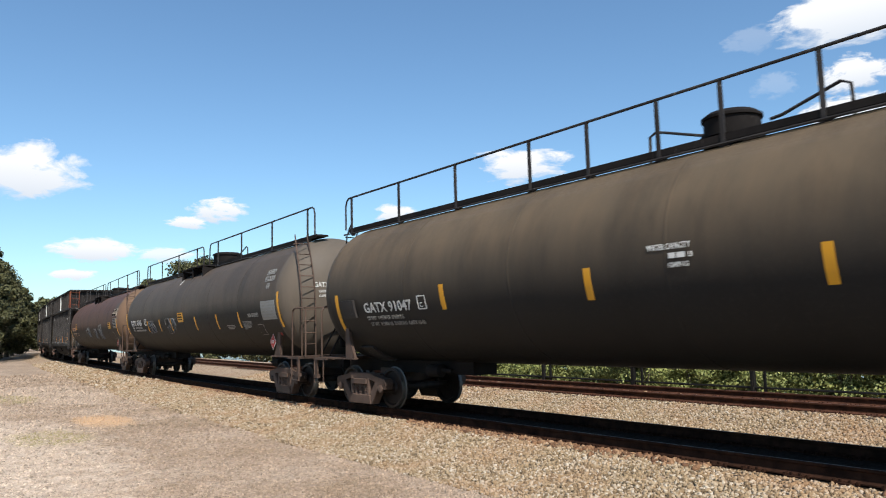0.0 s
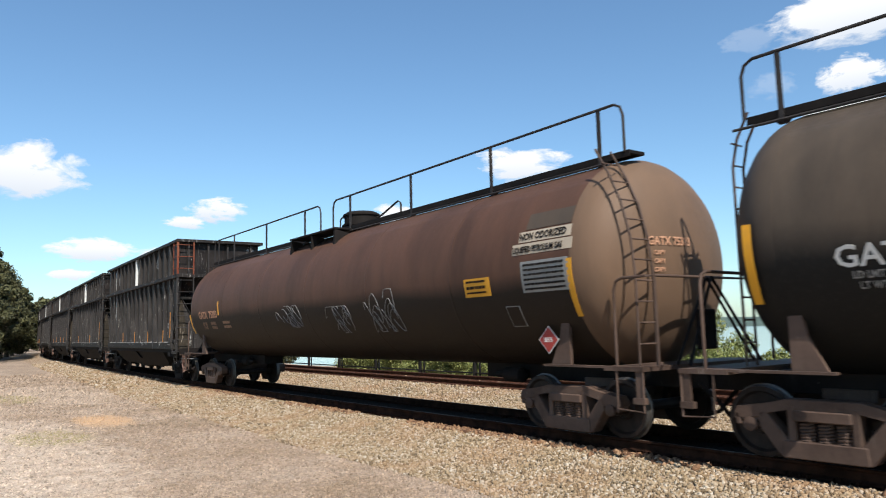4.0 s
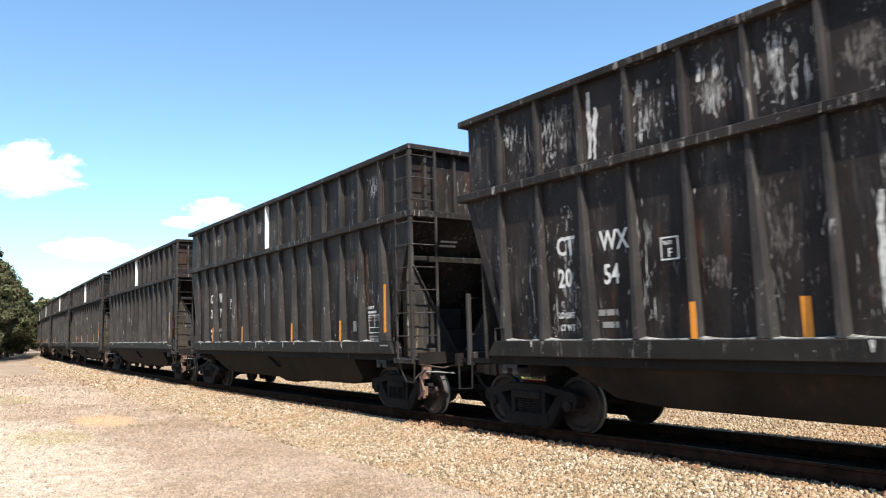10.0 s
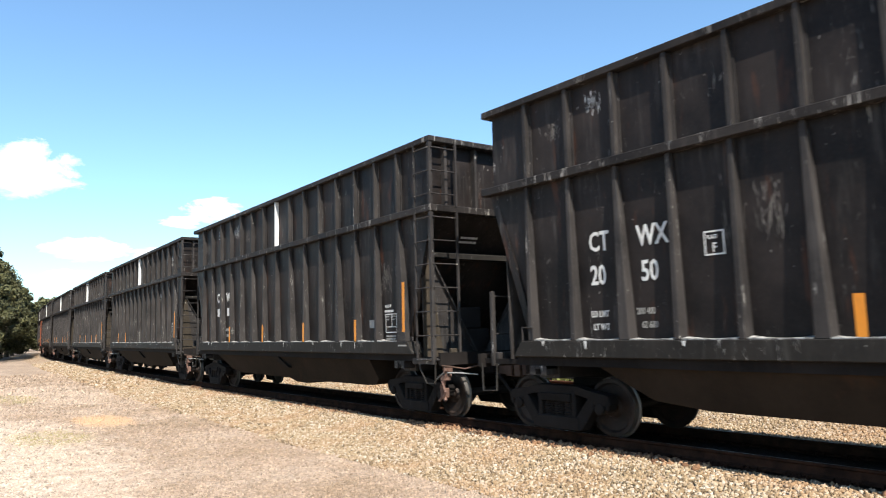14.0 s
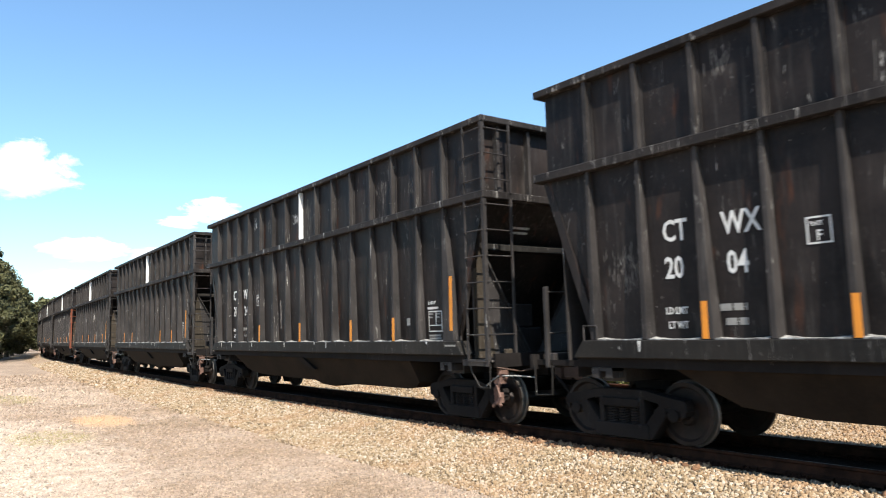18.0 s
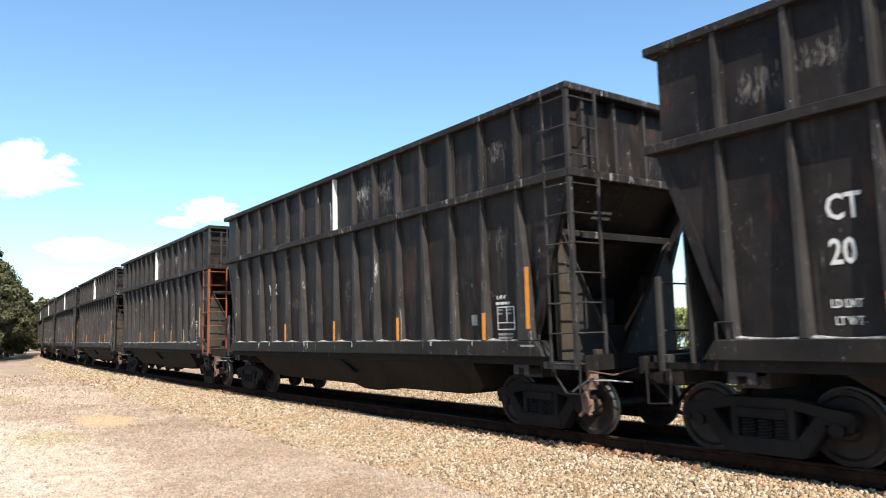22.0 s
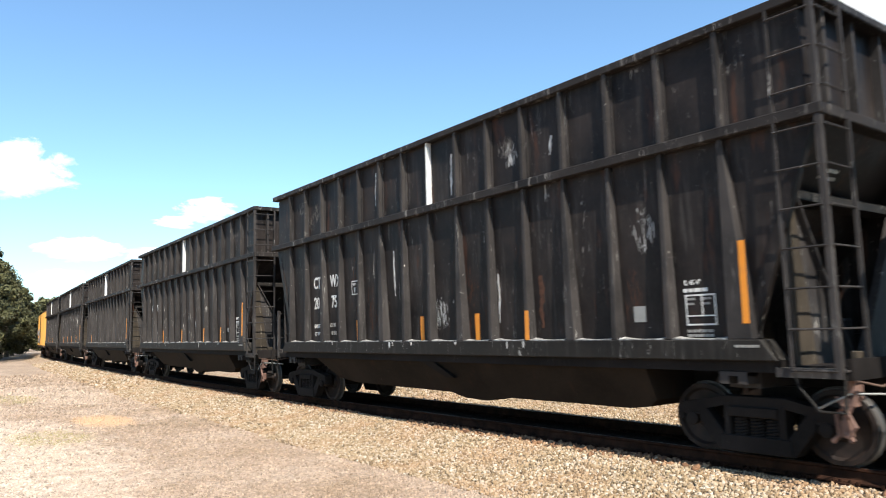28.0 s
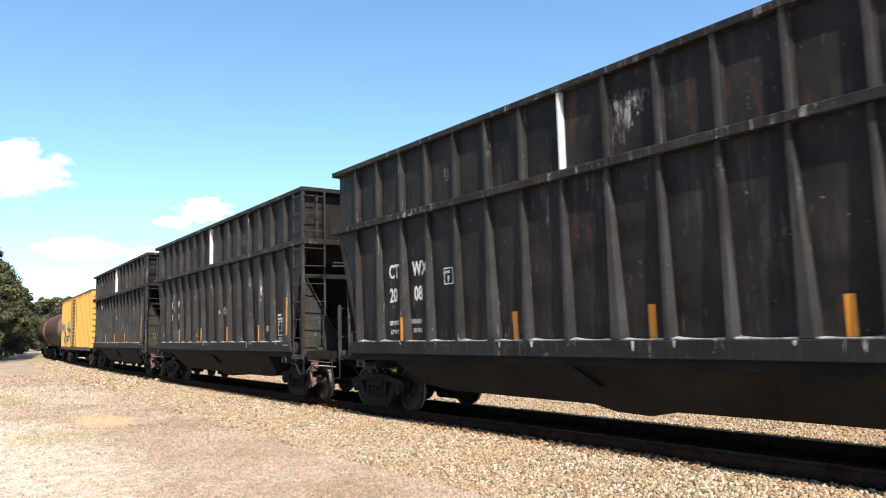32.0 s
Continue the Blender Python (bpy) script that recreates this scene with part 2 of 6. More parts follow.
# writing on the side that faces the road: text runs towards the front (-x), and up is z
def side_text(name, parent, text, size, material, x, y, z, lean=0.0, label=""):
    m = Matrix.Translation((x, y, z)) @ pose(0, 0, 0, 90 + lean, 0, 180)
    return part(name, letters(text, size, material), None, parent, label, at=m)


def bars_of_writing(parent, material, x, y, z, rows, lean=0.0, name="writing"):
    """Small writing too fine to read: rows of (along, down, width, height)."""
    m = Matrix.Translation((x, y, z)) @ pose(0, 0, 0, -lean, 0, 0)
    for a, d, w, h in rows:
        bm = bmesh.new()
        notched_bar(bm, a, w, h, d, random)
        part(name, bm, material, parent, at=m)


def notched_bar(bm, a, w, h, d, rng):
    """One plain bar, notched as words are."""
    xs, k = [a], 0.0
    while True:
        step = h * (1.2 + 1.1 * rng.random())
        if k + step + h * 0.35 >= w:
            break
        xs += [a + k + step, a + k + step + h * 0.35]
        k += step + h * 0.35
    xs.append(a + w)
    rows = []
    for i, x in enumerate(xs):
        full, thin = (-d, -d - h), (-d - h * 0.45, -d - h * 0.55)
        first, last = i == 0, i == len(xs) - 1
        for p in ((full,) if first or last else ((full, thin) if i % 2 == 1 else (thin, full))):
            rows.append([bm.verts.new((-x, y, z)) for y in (0.0, 0.003) for z in p])
    for p, q in zip(rows, rows[1:]):
        bm.faces.new((p[2], p[3], q[3], q[2]))
        bm.faces.new((p[0], p[2], q[2], q[0]))
        bm.faces.new((p[3], p[1], q[1], q[3]))


# ---- the line of the track ----
TRACK_Y = -9.199
K1, K2, K3 = 0.0023937, -3.1825e-5, 7.6646e-5


def bend(s):
    if s < 0:
        return K1
    s = min(s, 140.0)
    return K1 + K2 * s + K3 * max(0.0, s - 60.0)


STEP, S_MIN, S_MAX = 0.5, -330.0, 420.0


def lay_line():
    rows = {0: (0.0, TRACK_Y, 0.0)}
    for way, end in ((1, S_MAX), (-1, S_MIN)):
        x, y, th = rows[0]
        for i in range(1, int(abs(end) / STEP) + 1):
            s = way * (i - 0.5) * STEP
            mid = th - way * bend(s) * STEP / 2
            x, y, th = x + way * STEP * math.cos(mid), y + way * STEP * math.sin(mid), th - way * bend(s) * STEP
            rows[way * i] = (x, y, th)
    return rows


LINE = lay_line()


def on_line(s, side=0.0, z=0.0):
    """The place and heading s metres along the track, side metres towards the road."""
    i = math.floor(s / STEP)
    f = s / STEP - i
    a, b = LINE[i], LINE[i + 1]
    x, y, th = (p + (q - p) * f for p, q in zip(a, b))
    return Vector((x - math.sin(th) * side, y + math.cos(th) * side, z)), th


def ride(s, a, b):
    """The pose of a vehicle whose origin is s metres along, on pivots a and b metres behind it."""
    p, q = on_line(s + a)[0], on_line(s + b)[0]
    d = (q - p).normalized()
    o = p - d * a
    return Matrix.Translation(o) @ Matrix.Rotation(math.atan2(d.y, d.x), 4, "Z")


# metres the train has moved, so that the first open car's front is at -moved
def moved(t):
    return 0.0177166 * (t - 16) ** 2 + 8.092737 * (t - 16) + 68.0178


TRAIN = []  # (vehicle, place along the train, first pivot, second pivot)
AXLES = []  # (wheelset, -1 or 1)
WHEEL_R = 0.42
BASE = 1.66


# ---- running gear ----
def wheelset_mesh():
    bm = bmesh.new()
    for s in (-1, 1):
        prof = [(0.68, 0.05), (0.68, 0.16), (0.70, 0.17), (0.715, 0.33), (0.675, 0.36), (0.675, 0.445), (0.70, 0.447), (0.712, WHEEL_R), (0.80, WHEEL_R - 0.005), (0.805, 0.36), (0.765, 0.33), (0.75, 0.16), (0.80, 0.13), (0.80, 0.05)]
        turned(bm, prof, (0, 0, 0), (0, s, 0), 28)
        turned(bm, [(0.80, 0.085), (0.98, 0.085), (0.99, 0.06)], (0, 0, 0), (0, s, 0), 10)
        for k in range(3):
            a = k * math.tau / 3
            box(bm, math.cos(a) * 0.05 - 0.016, math.cos(a) * 0.05 + 0.016, s * 0.99 - 0.012, s * 0.99 + 0.012, math.sin(a) * 0.05 - 0.016, math.sin(a) * 0.05 + 0.016)
    turned(bm, [(-0.7, 0.075), (0.7, 0.075)], (0, 0, 0), (0, 1, 0), 12)
    me = mesh_of(bm, "wheelset", wheel_brown, smooth=True)
    me.materials.append(tread_steel)
    for p in me.polygons:
        c = p.center
        r = math.hypot(c.x, c.z)
        if 0.70 < abs(c.y) < 0.795 and r > WHEEL_R - 0.008:
            p.material_index = 1
    return me


def side_frame_mesh(material):
    """A cast side frame: arched top member, two windows, pockets for the springs."""
    bm = bmesh.new()
    h, r = BASE / 2, 0.10
    y0, y1 = -r, r
    slab(bm, [(-h - 0.20, 0.55), (-h - 0.16, 0.62), (-0.62, 0.66), (-0.40, 0.73), (0.40, 0.73), (0.62, 0.66), (h + 0.16, 0.62), (h + 0.20, 0.55), (h + 0.20, 0.47), (h + 0.10, 0.50), (h - 0.10, 0.50), (0.66, 0.56), (0.38, 0.62), (-0.38, 0.62), (-0.66, 0.56), (-h + 0.10, 0.50), (-h - 0.10, 0.50), (-h - 0.20, 0.47)], y0, y1)
    for s in (-1, 1):
        slab(bm, [(s * (h - 0.11), 0.40), (s * (h - 0.11), 0.56), (s * (h - 0.19), 0.58), (s * 0.37, 0.25), (s * 0.37, 0.08), (s * 0.48, 0.08)], y0, y1)
        slab(bm, [(s * 0.385, 0.66), (s * 0.30, 0.66), (s * 0.30, 0.10), (s * 0.385, 0.10)], y0 - 0.005, y1 + 0.005)
        slab(bm, [(s * (h + 0.20), 0.56), (s * (h + 0.17), 0.40), (s * (h + 0.11), 0.40), (s * (h + 0.12), 0.54)], y0, y1)
    slab(bm, [(-0.46, 0.075), (0.46, 0.075), (0.44, 0.27), (-0.44, 0.27)], y0 - 0.02, y1 + 0.02)
    box(bm, -0.33, 0.33, y0 - 0.03, y0 - 0.005, 0.20, 0.64)
    return mesh_of(bm, "side_frame", material, bevel=0.012)


def spring_mesh(material):
    bm = bmesh.new()
    rod(bm, [(0.085 * math.cos(k * 0.9), 0.085 * math.sin(k * 0.9), 0.27 + 0.22 * k / 42) for k in range(43)], 0.018, 5)
    return mesh_of(bm, "spring", material, smooth=True)


def bolster_end_mesh(material):
    bm = bmesh.new()
    box(bm, -0.31, 0.31, -0.14, 0.14, 0.49, 0.61)
    return mesh_of(bm, "bolster_end", material, bevel=0.012)


def adapter_mesh(material):
    bm = bmesh.new()
    box(bm, -0.11, 0.11, -0.09, 0.09, 0.47, 0.54)
    turned(bm, [(0, 0.085), (0.05, 0.085), (0.06, 0.05)], (0, 0.06, 0.42), (0, 1, 0), 10)
    return mesh_of(bm, "bearing_adapter", material, smooth=True)


WHEELSET = wheelset_mesh()
GEAR = {m.name: (m, side_frame_mesh(m), spring_mesh(m), adapter_mesh(m), bolster_end_mesh(m)) for m in (truck_black, truck_brown)}


def add_truck(car, x, material, label):
    mat, frame_me, spring_me, adapter_me, end_me = GEAR[material.name]
    bm = bmesh.new()
    box(bm, -0.16, 0.16, -1.0, 1.0, 0.48, 0.68)
    box(bm, -0.30, 0.30, -0.35, 0.35, 0.66, 0.80)
    for s in (-1, 1):
        rod(bm, [(s * 0.42, -0.85, 0.38), (s * 0.36, 0.0, 0.36), (s * 0.42, 0.85, 0.38)], 0.05, 6)
        for y in (-0.75, 0.75):
            box(bm, s * 0.46 - 0.05, s * 0.46 + 0.05, y - 0.06, y + 0.06, 0.30, 0.52)
    truck = part("truck", bm, mat, car, label, at=Matrix.Translation((x, 0, 0)))
    for s in (-1, 1):
        m = pose(0, s * 0.985, 0, 0, 0, 0 if s > 0 else 180)
        part("side_frame", frame_me, None, truck, at=m)
        for x in (-0.2, 0.0, 0.2):
            part("spring", spring_me, None, truck, at=m @ Matrix.Translation((x, 0, 0)))
        part("bolster_end", end_me, None, truck, at=m)
        for x in (-BASE / 2, BASE / 2):
            part("bearing_adapter", adapter_me, None, truck, at=m @ Matrix.Translation((x, 0, 0)))
    for s in (-1, 1):
        ws = part("wheelset", WHEELSET, None, truck, at=Matrix.Translation((s * BASE / 2, 0, WHEEL_R)))
        AXLES.append((ws, s))
    return truck


def add_coupler(car, x, way, material):
    """Draft gear and knuckle that reach way (-1 or 1) along x from the frame's end."""
    bm = bmesh.new()
    box(bm, min(x, x + way * 0.38), max(x, x + way * 0.38), -0.09, 0.09, 0.76, 0.94)
    slab(bm, [(x + way * 0.36, 0.72), (x + way * 0.36, 0.98), (x + way * 0.56, 0.98), (x + way * 0.60, 0.90), (x + way * 0.60, 0.78), (x + way * 0.56, 0.72)], -0.16, 0.05)
    box(bm, min(x + way * 0.5, x + way * 0.66), max(x + way * 0.5, x + way * 0.66), 0.03, 0.15, 0.74, 0.96)
    c = part("coupler", bm, material, car, bevel=0.012)
    y = -0.3 * way
    rod_pts = [(x + way * 0.2, y, 0.80), (x + way * 0.42, y, 0.62), (x + way * 0.62, y * 0.8, 0.36), (x + way * 0.74, y * 0.55, 0.33)]
    bar("air_hose", car, truck_black, rod_pts, 0.03, "black rubber air hose")
    return c

# ---- open-top gondola cars ----
LEN, TOP, MID, SILL, HALF = 14.25, 5.19, 3.84, 1.41, 1.50
RIB0, RIBP, RIBN = 1.11, 0.8548, 15
CAR_PITCH = 15.552
WIDE = 0.18  # overhang on the river side
UP_IN = 0.095  # how far the upper sheets stand in from the rail
LOW_IN = 0.06  # how far the lower sheet leans in at the sill
END_IN, END_OUT = 0.90, 1.12  # how far the slope sheets come in at the sill, front and rear


def sheet_y(z):
    """The lower side sheet's outer face at that height."""
    return HALF - 0.11 - LOW_IN * (MID - z) / (MID - SILL)


def side_profile(inset):
    return [(0.02, MID), (LEN - 0.30, MID), (LEN - END_OUT, SILL - 0.02), (END_IN, SILL - 0.02)]


def upper_rib_mesh(material, foot=0.062, half=0.030):
    bm = bmesh.new()
    box(bm, -half, half, HALF - UP_IN - 0.004, HALF + 0.008, MID + 0.06, TOP - 0.1)
    box(bm, -foot, foot, HALF - UP_IN - 0.004, HALF - UP_IN + 0.02, MID + 0.06, TOP - 0.1)
    return mesh_of(bm, "upper_rib", material)


def lower_rib_mesh(material, front):
    """A tapered gusset, deeper at the sill; every third one widens downwards."""
    zt, zb, w = MID - 0.06, SILL + 0.0, 0.032
    bm = bmesh.new()
    a = [(-w, sheet_y(zt) - 0.02, zt), (w, sheet_y(zt) - 0.02, zt), (w, HALF - 0.03, zt), (-w, HALF - 0.03, zt)]
    f = -w - 0.01 - front
    b = [(f - 0.02, sheet_y(zb) - 0.02, zb), (w + 0.01, sheet_y(zb) - 0.02, zb), (w + 0.01, HALF - 0.01, zb), (f, HALF - 0.01, zb)]
    hexa(bm, a, b)
    return mesh_of(bm, "lower_rib", material, bevel=0.008)


UPPER_RIB, LOWER_RIB, WIDE_RIB, WHITE_RIB = upper_rib_mesh(rib_paint), lower_rib_mesh(rib_paint, 0.0), lower_rib_mesh(rib_paint, 0.09), upper_rib_mesh(white_paint, 0.024, 0.018)
FIRST_RIB = lower_rib_mesh(rib_paint, 0.23)


def dust_mesh():
    """Spilled dust that lies in a drift on the sill between two ribs."""
    bm = bmesh.new()
    n, w = 8, RIBP - 0.12
    y0, y1 = sheet_y(SILL) - 0.01, HALF - 0.02
    top, low = [], []
    for i in range(n + 1):
        f = i / n
        x = -w / 2 + w * f
        h = 0.012 + 0.032 * abs(2 * f - 1) ** 2
        top.append((bm.verts.new((x, y0, SILL + h)), bm.verts.new((x, y1, SILL + 0.006 + h * 0.25))))
        low.append((bm.verts.new((x, y0, SILL - 0.004)), bm.verts.new((x, y1, SILL - 0.004))))
    for i in range(n):
        bm.faces.new((top[i][0], top[i + 1][0], top[i + 1][1], top[i][1]))
        bm.faces.new((top[i][1], top[i + 1][1], low[i + 1][1], low[i][1]))
    return mesh_of(bm, "dust", white_dust, smooth=True)


DUST = dust_mesh()


def gondola(sheet_material, ladder_upper, ladder_lower, white_rib, label):
    car = tagged(new("gondola_car"), label, "gondola car", "gondola cars of the train")
    car.empty_display_size = 0.5
    # upper body: four sheets
    t = 0.012
    y = HALF - UP_IN
    for name, b in (("upper_side_sheet", (0.08, LEN - 0.38, y - t, y, MID, TOP - 0.04)), ("upper_side_sheet", (0.08, LEN - 0.38, -y, -y + t, MID, TOP - 0.04)),
                    ("upper_end_sheet", (0.08, 0.08 + t, -y + t, y - t, MID, TOP - 0.04)), ("upper_end_sheet", (LEN - 0.38 - t, LEN - 0.38, -y + t, y - t, MID, TOP - 0.04))):
        solid(name, car, sheet_material, b)
    # rails round the top and at mid height
    for name, z0, z1, rear in (("top_rail", TOP - 0.11, TOP, LEN - 0.24), ("mid_rail", MID - 0.065, MID + 0.065, LEN - 0.18)):
        for s in (-1, 1):
            solid(name, car, rail_paint, (-0.13, rear, min(s * (HALF - 0.14), s * (HALF + 0.03)), max(s * (HALF - 0.14), s * (HALF + 0.03)), z0, z1), bevel=0.012)
        for x in (-0.13, rear - 0.20):
            solid(name, car, rail_paint, (x, x + 0.20, -HALF + 0.14, HALF - 0.14, z0, z1), bevel=0.012)
    # lower side sheets lean in to the sill and narrow at the slopes
    for s in (-1, 1):
        bm = bmesh.new()
        pr = side_profile(0)
        outer = [(x, s * sheet_y(z), z) for x, z in pr]
        inner = [(x, s * (sheet_y(z) - t), z) for x, z in pr]
        hexa(bm, inner, outer)
        part("lower_side_sheet", bm, sheet_material, car)
    # slope sheets of the ends, with a stiffener across
    for e in (0, 1):
        def px(x):
            return x if e == 0 else LEN - 0.12 - x
        e_in = END_IN if e == 0 else END_OUT - 0.12
        bm = bmesh.new()
        zt, zb = MID, SILL - 0.3
        yt, yb = sheet_y(MID) - 0.02, sheet_y(SILL) - 0.02
        xt, xb = 0.12, 2.1
        hexa(bm, [(px(xt), -yt, zt), (px(xt), yt, zt), (px(xb), yb, zb), (px(xb), -yb, zb)],
             [(px(xt + 0.02), -yt, zt), (px(xt + 0.02), yt, zt), (px(xb + 0.02), yb, zb), (px(xb + 0.02), -yb, zb)])
        part("slope_sheet", bm, sheet_material, car)
        bm = bmesh.new()
        slab(bm, [(px(0.42), 2.98), (px(0.42), 3.07), (px(0.44), 3.10), (px(0.64), 3.10), (px(0.74), 2.98)], -yb, yb)
        part("end_beam", bm, sill_paint, car)
        for s in (-1, 1):
            # gusset that closes the corner under the mid rail
            bm = bmesh.new()
            slab(bm, [(px(0.02 if e == 0 else 0.14), MID - 0.05), (px(0.16 if e == 0 else 0.28), MID - 0.05), (px(e_in + 0.10), SILL), (px(e_in - 0.04), SILL)], s * (HALF - 0.16) - 0.05, s * (HALF - 0.16) + 0.05)
            # far gusset in the paler paint, which stands in for sun on its edge
            part("corner_gusset", bm, sheet_material if s > 0 else rib_paint, car)
            # brace plates that leave a V between them under the beam
            bm = bmesh.new()
            v = [(1.36, 3.02), (1.20, 3.02), (0.10, 1.12), (1.33, 1.12)]
            hexa(bm, [(px(0.44), s * y, z) for y, z in v], [(px(0.46), s * y, z) for y, z in v])
            part("end_brace", bm, rib_paint, car)
            bm = bmesh.new()
            v = [(1.22, 3.02), (1.19, 3.02), (0.09, 1.12), (0.12, 1.12)]
            hexa(bm, [(px(0.36), s * y, z) for y, z in v], [(px(0.46), s * y, z) for y, z in v])
            part("brace_flange", bm, rib_paint, car)
    for k in range(4):
        yk = -1.08 + k * 0.72
        for x in (-0.03, LEN - 0.378):
            solid("end_rib", car, rib_paint, (x, x + 0.11, yk - 0.03, yk + 0.03, MID + 0.06, TOP - 0.1))
    # ribs
    for i in range(RIBN):
        x = RIB0 + i * RIBP
        for s in (1, -1):
            m = pose(x, 0, 0, 0, 0, 0 if s > 0 else 180)
            if s > 0 and i == white_rib:
                part("upper_rib", WHITE_RIB, None, car, "white-painted rib", at=Matrix.Translation((-0.05, 0, 0)) @ m)
            else:
                part("upper_rib", UPPER_RIB, None, car, at=Matrix.Translation((-0.05, 0, 0)) @ m)
            if END_IN - 0.5 < x < LEN - END_OUT + 0.5:
                part("lower_rib", FIRST_RIB if i == 0 and s > 0 else WIDE_RIB if i % 3 == 0 and s > 0 else LOWER_RIB, None, car, at=m)
            if s > 0 and 0 < i < RIBN:
                part("dust", DUST, None, car, "pale dust on the sill", at=Matrix.Translation((x - RIBP / 2, 0, 0)))
    # side sill, chamfered at the ends
    for s in (-1, 1):
        bm = bmesh.new()
        slab(bm, [(END_IN - 0.16, SILL), (LEN - END_OUT + 0.12, SILL), (LEN - END_OUT + 0.30, SILL - 0.24), (END_IN - 0.34, SILL - 0.24)], s * (HALF - 0.28), s * (HALF + 0.02))
        part("side_sill", bm, sill_paint, car, bevel=0.012)
        bm = bmesh.new()
        slab(bm, [(END_IN - 0.34, SILL - 0.24), (LEN - END_OUT + 0.30, SILL - 0.24), (LEN - END_OUT + 0.26, SILL - 0.37), (END_IN - 0.30, SILL - 0.37)], s * (HALF - 0.28), s * (HALF - 0.07))
        part("lower_sill", bm, truck_black, car)
    # tub between the trucks
    bm = bmesh.new()
    prof = [(2.44, 1.12), (LEN - 2.25, 1.12), (LEN - 2.6, 0.82), (LEN - 3.1, 0.60), (LEN - 3.9, 0.52), (8.4, 0.50), (6.95, 0.49), (6.55, 0.41), (5.95, 0.39), (5.55, 0.47), (3.9, 0.48), (2.9, 0.48), (2.58, 0.52), (2.46, 0.62)]
    a = [bm.verts.new((x, 1.40 if z > 1 else 1.12, z)) for x, z in prof]
    b = [bm.verts.new((x, -1.40 if z > 1 else -1.12, z)) for x, z in prof]
    bm.faces.new(a)
    bm.faces.new(b[::-1])
    for i in range(len(a)):
        j = (i + 1) % len(a)
        bm.faces.new((a[i], b[i], b[j], a[j]))
    part("tub", bm, tub_paint, car, smooth=True)
    bm = bmesh.new()
    hexa(bm, [(7.2, 1.30, 1.10), (7.65, 1.30, 1.10), (7.65, 1.43, 1.10), (7.2, 1.43, 1.10)], [(6.65, 1.12, 0.76), (6.85, 1.12, 0.76), (6.85, 1.30, 0.76), (6.65, 1.30, 0.76)])
    part("tub_strut", bm, truck_black, car)
    # centre sill, bolsters and end platforms
    solid("center_sill", car, truck_black, (-0.2, LEN + 0.2, -0.28, 0.28, 0.80, 1.12))
    for x in (0.31 + BASE / 2, LEN - 0.44 - BASE / 2):
        solid("body_bolster", car, rib_paint, (x - 0.20, x + 0.20, -1.20, 1.20, 0.84, 1.03), (x - 0.17, x - 0.06, 1.20, 1.45, 0.90, 1.035), (x + 0.06, x + 0.17, 1.20, 1.45, 0.90, 1.035), (x - 0.17, x + 0.17, 1.20, 1.44, 0.99, 1.038), (x - 0.17, x + 0.17, -1.45, -1.20, 0.90, 1.035))
    for x0, x1 in ((-0.12, END_IN - 0.3), (LEN - END_OUT + 0.3, LEN + 0.12)):
        solid("end_platform", car, truck_black, (x0, x1, -1.30, 1.30, 1.04, 1.12))
    solid("end_sill", car, truck_black, (-0.16, -0.10, -1.40, 1.40, 0.98, 1.20))
    solid("end_sill", car, truck_black, (LEN + 0.10, LEN + 0.16, -1.40, 1.40, 0.98, 1.20))
    # ladder on the corner: one post with rungs along both faces
    for (name, z0, z1, mat) in (("corner_post", MID + 0.05, TOP - 0.1, ladder_upper), ("corner_post", 1.0, MID - 0.05, ladder_lower)):
        solid(name, car, mat, (-0.11, -0.045, HALF - 0.05, HALF + 0.02, z0, z1))
        solid("ladder_stile", car, mat, (0.385, 0.415, HALF - 0.0, HALF + 0.03, z0 + (0.0 if z0 > 2 else 0.10), z1))
        solid("ladder_stile", car, mat, (-0.15, -0.11, HALF - 0.59, HALF - 0.55, z0 + (0.0 if z0 > 2 else 0.10), z1))
    for k in range(10):
        z = 1.08 + k * 0.432
        if abs(z - MID) < 0.1:
            continue
        mat = ladder_upper if z > MID else ladder_lower
        bar("rung", car, mat, [(0.40, HALF + 0.03, z), (-0.07, HALF + 0.03, z)], 0.013)
        bar("rung", car, mat, [(-0.13, HALF - 0.02, z), (-0.13, HALF - 0.57, z)], 0.013)
    solid("ladder_step", car, rib_paint, (-0.10, END_IN - 0.30, 1.16, HALF - 0.01, 1.06, 1.10), (-0.10, END_IN - 0.30, HALF - 0.05, HALF - 0.01, 1.00, 1.06))
    solid("tie_down_box", car, dusty_tan, (-0.09, -0.02, 0.96, 1.10, 1.12, 1.27), bevel=0.01)
    bar("stirrup", car, sill_paint, [(0.40, HALF - 0.02, 1.05), (0.36, HALF - 0.02, 0.90), (0.16, HALF - 0.02, 0.66), (-0.10, HALF - 0.02, 0.66), (-0.12, HALF - 0.02, 1.05)], 0.016)
    # ladder on the far rear corner, and the railing of the rear platform
    solid("corner_post", car, ladder_lower, (LEN - 0.06, LEN + 0.02, -HALF - 0.02, -HALF + 0.06, 1.0, TOP - 0.1))
    for k in range(11):
        bar("rung", car, ladder_lower, [(LEN - 0.68, -HALF - 0.02, 1.12 + k * 0.375), (LEN - 0.02, -HALF - 0.02, 1.12 + k * 0.375)], 0.013)
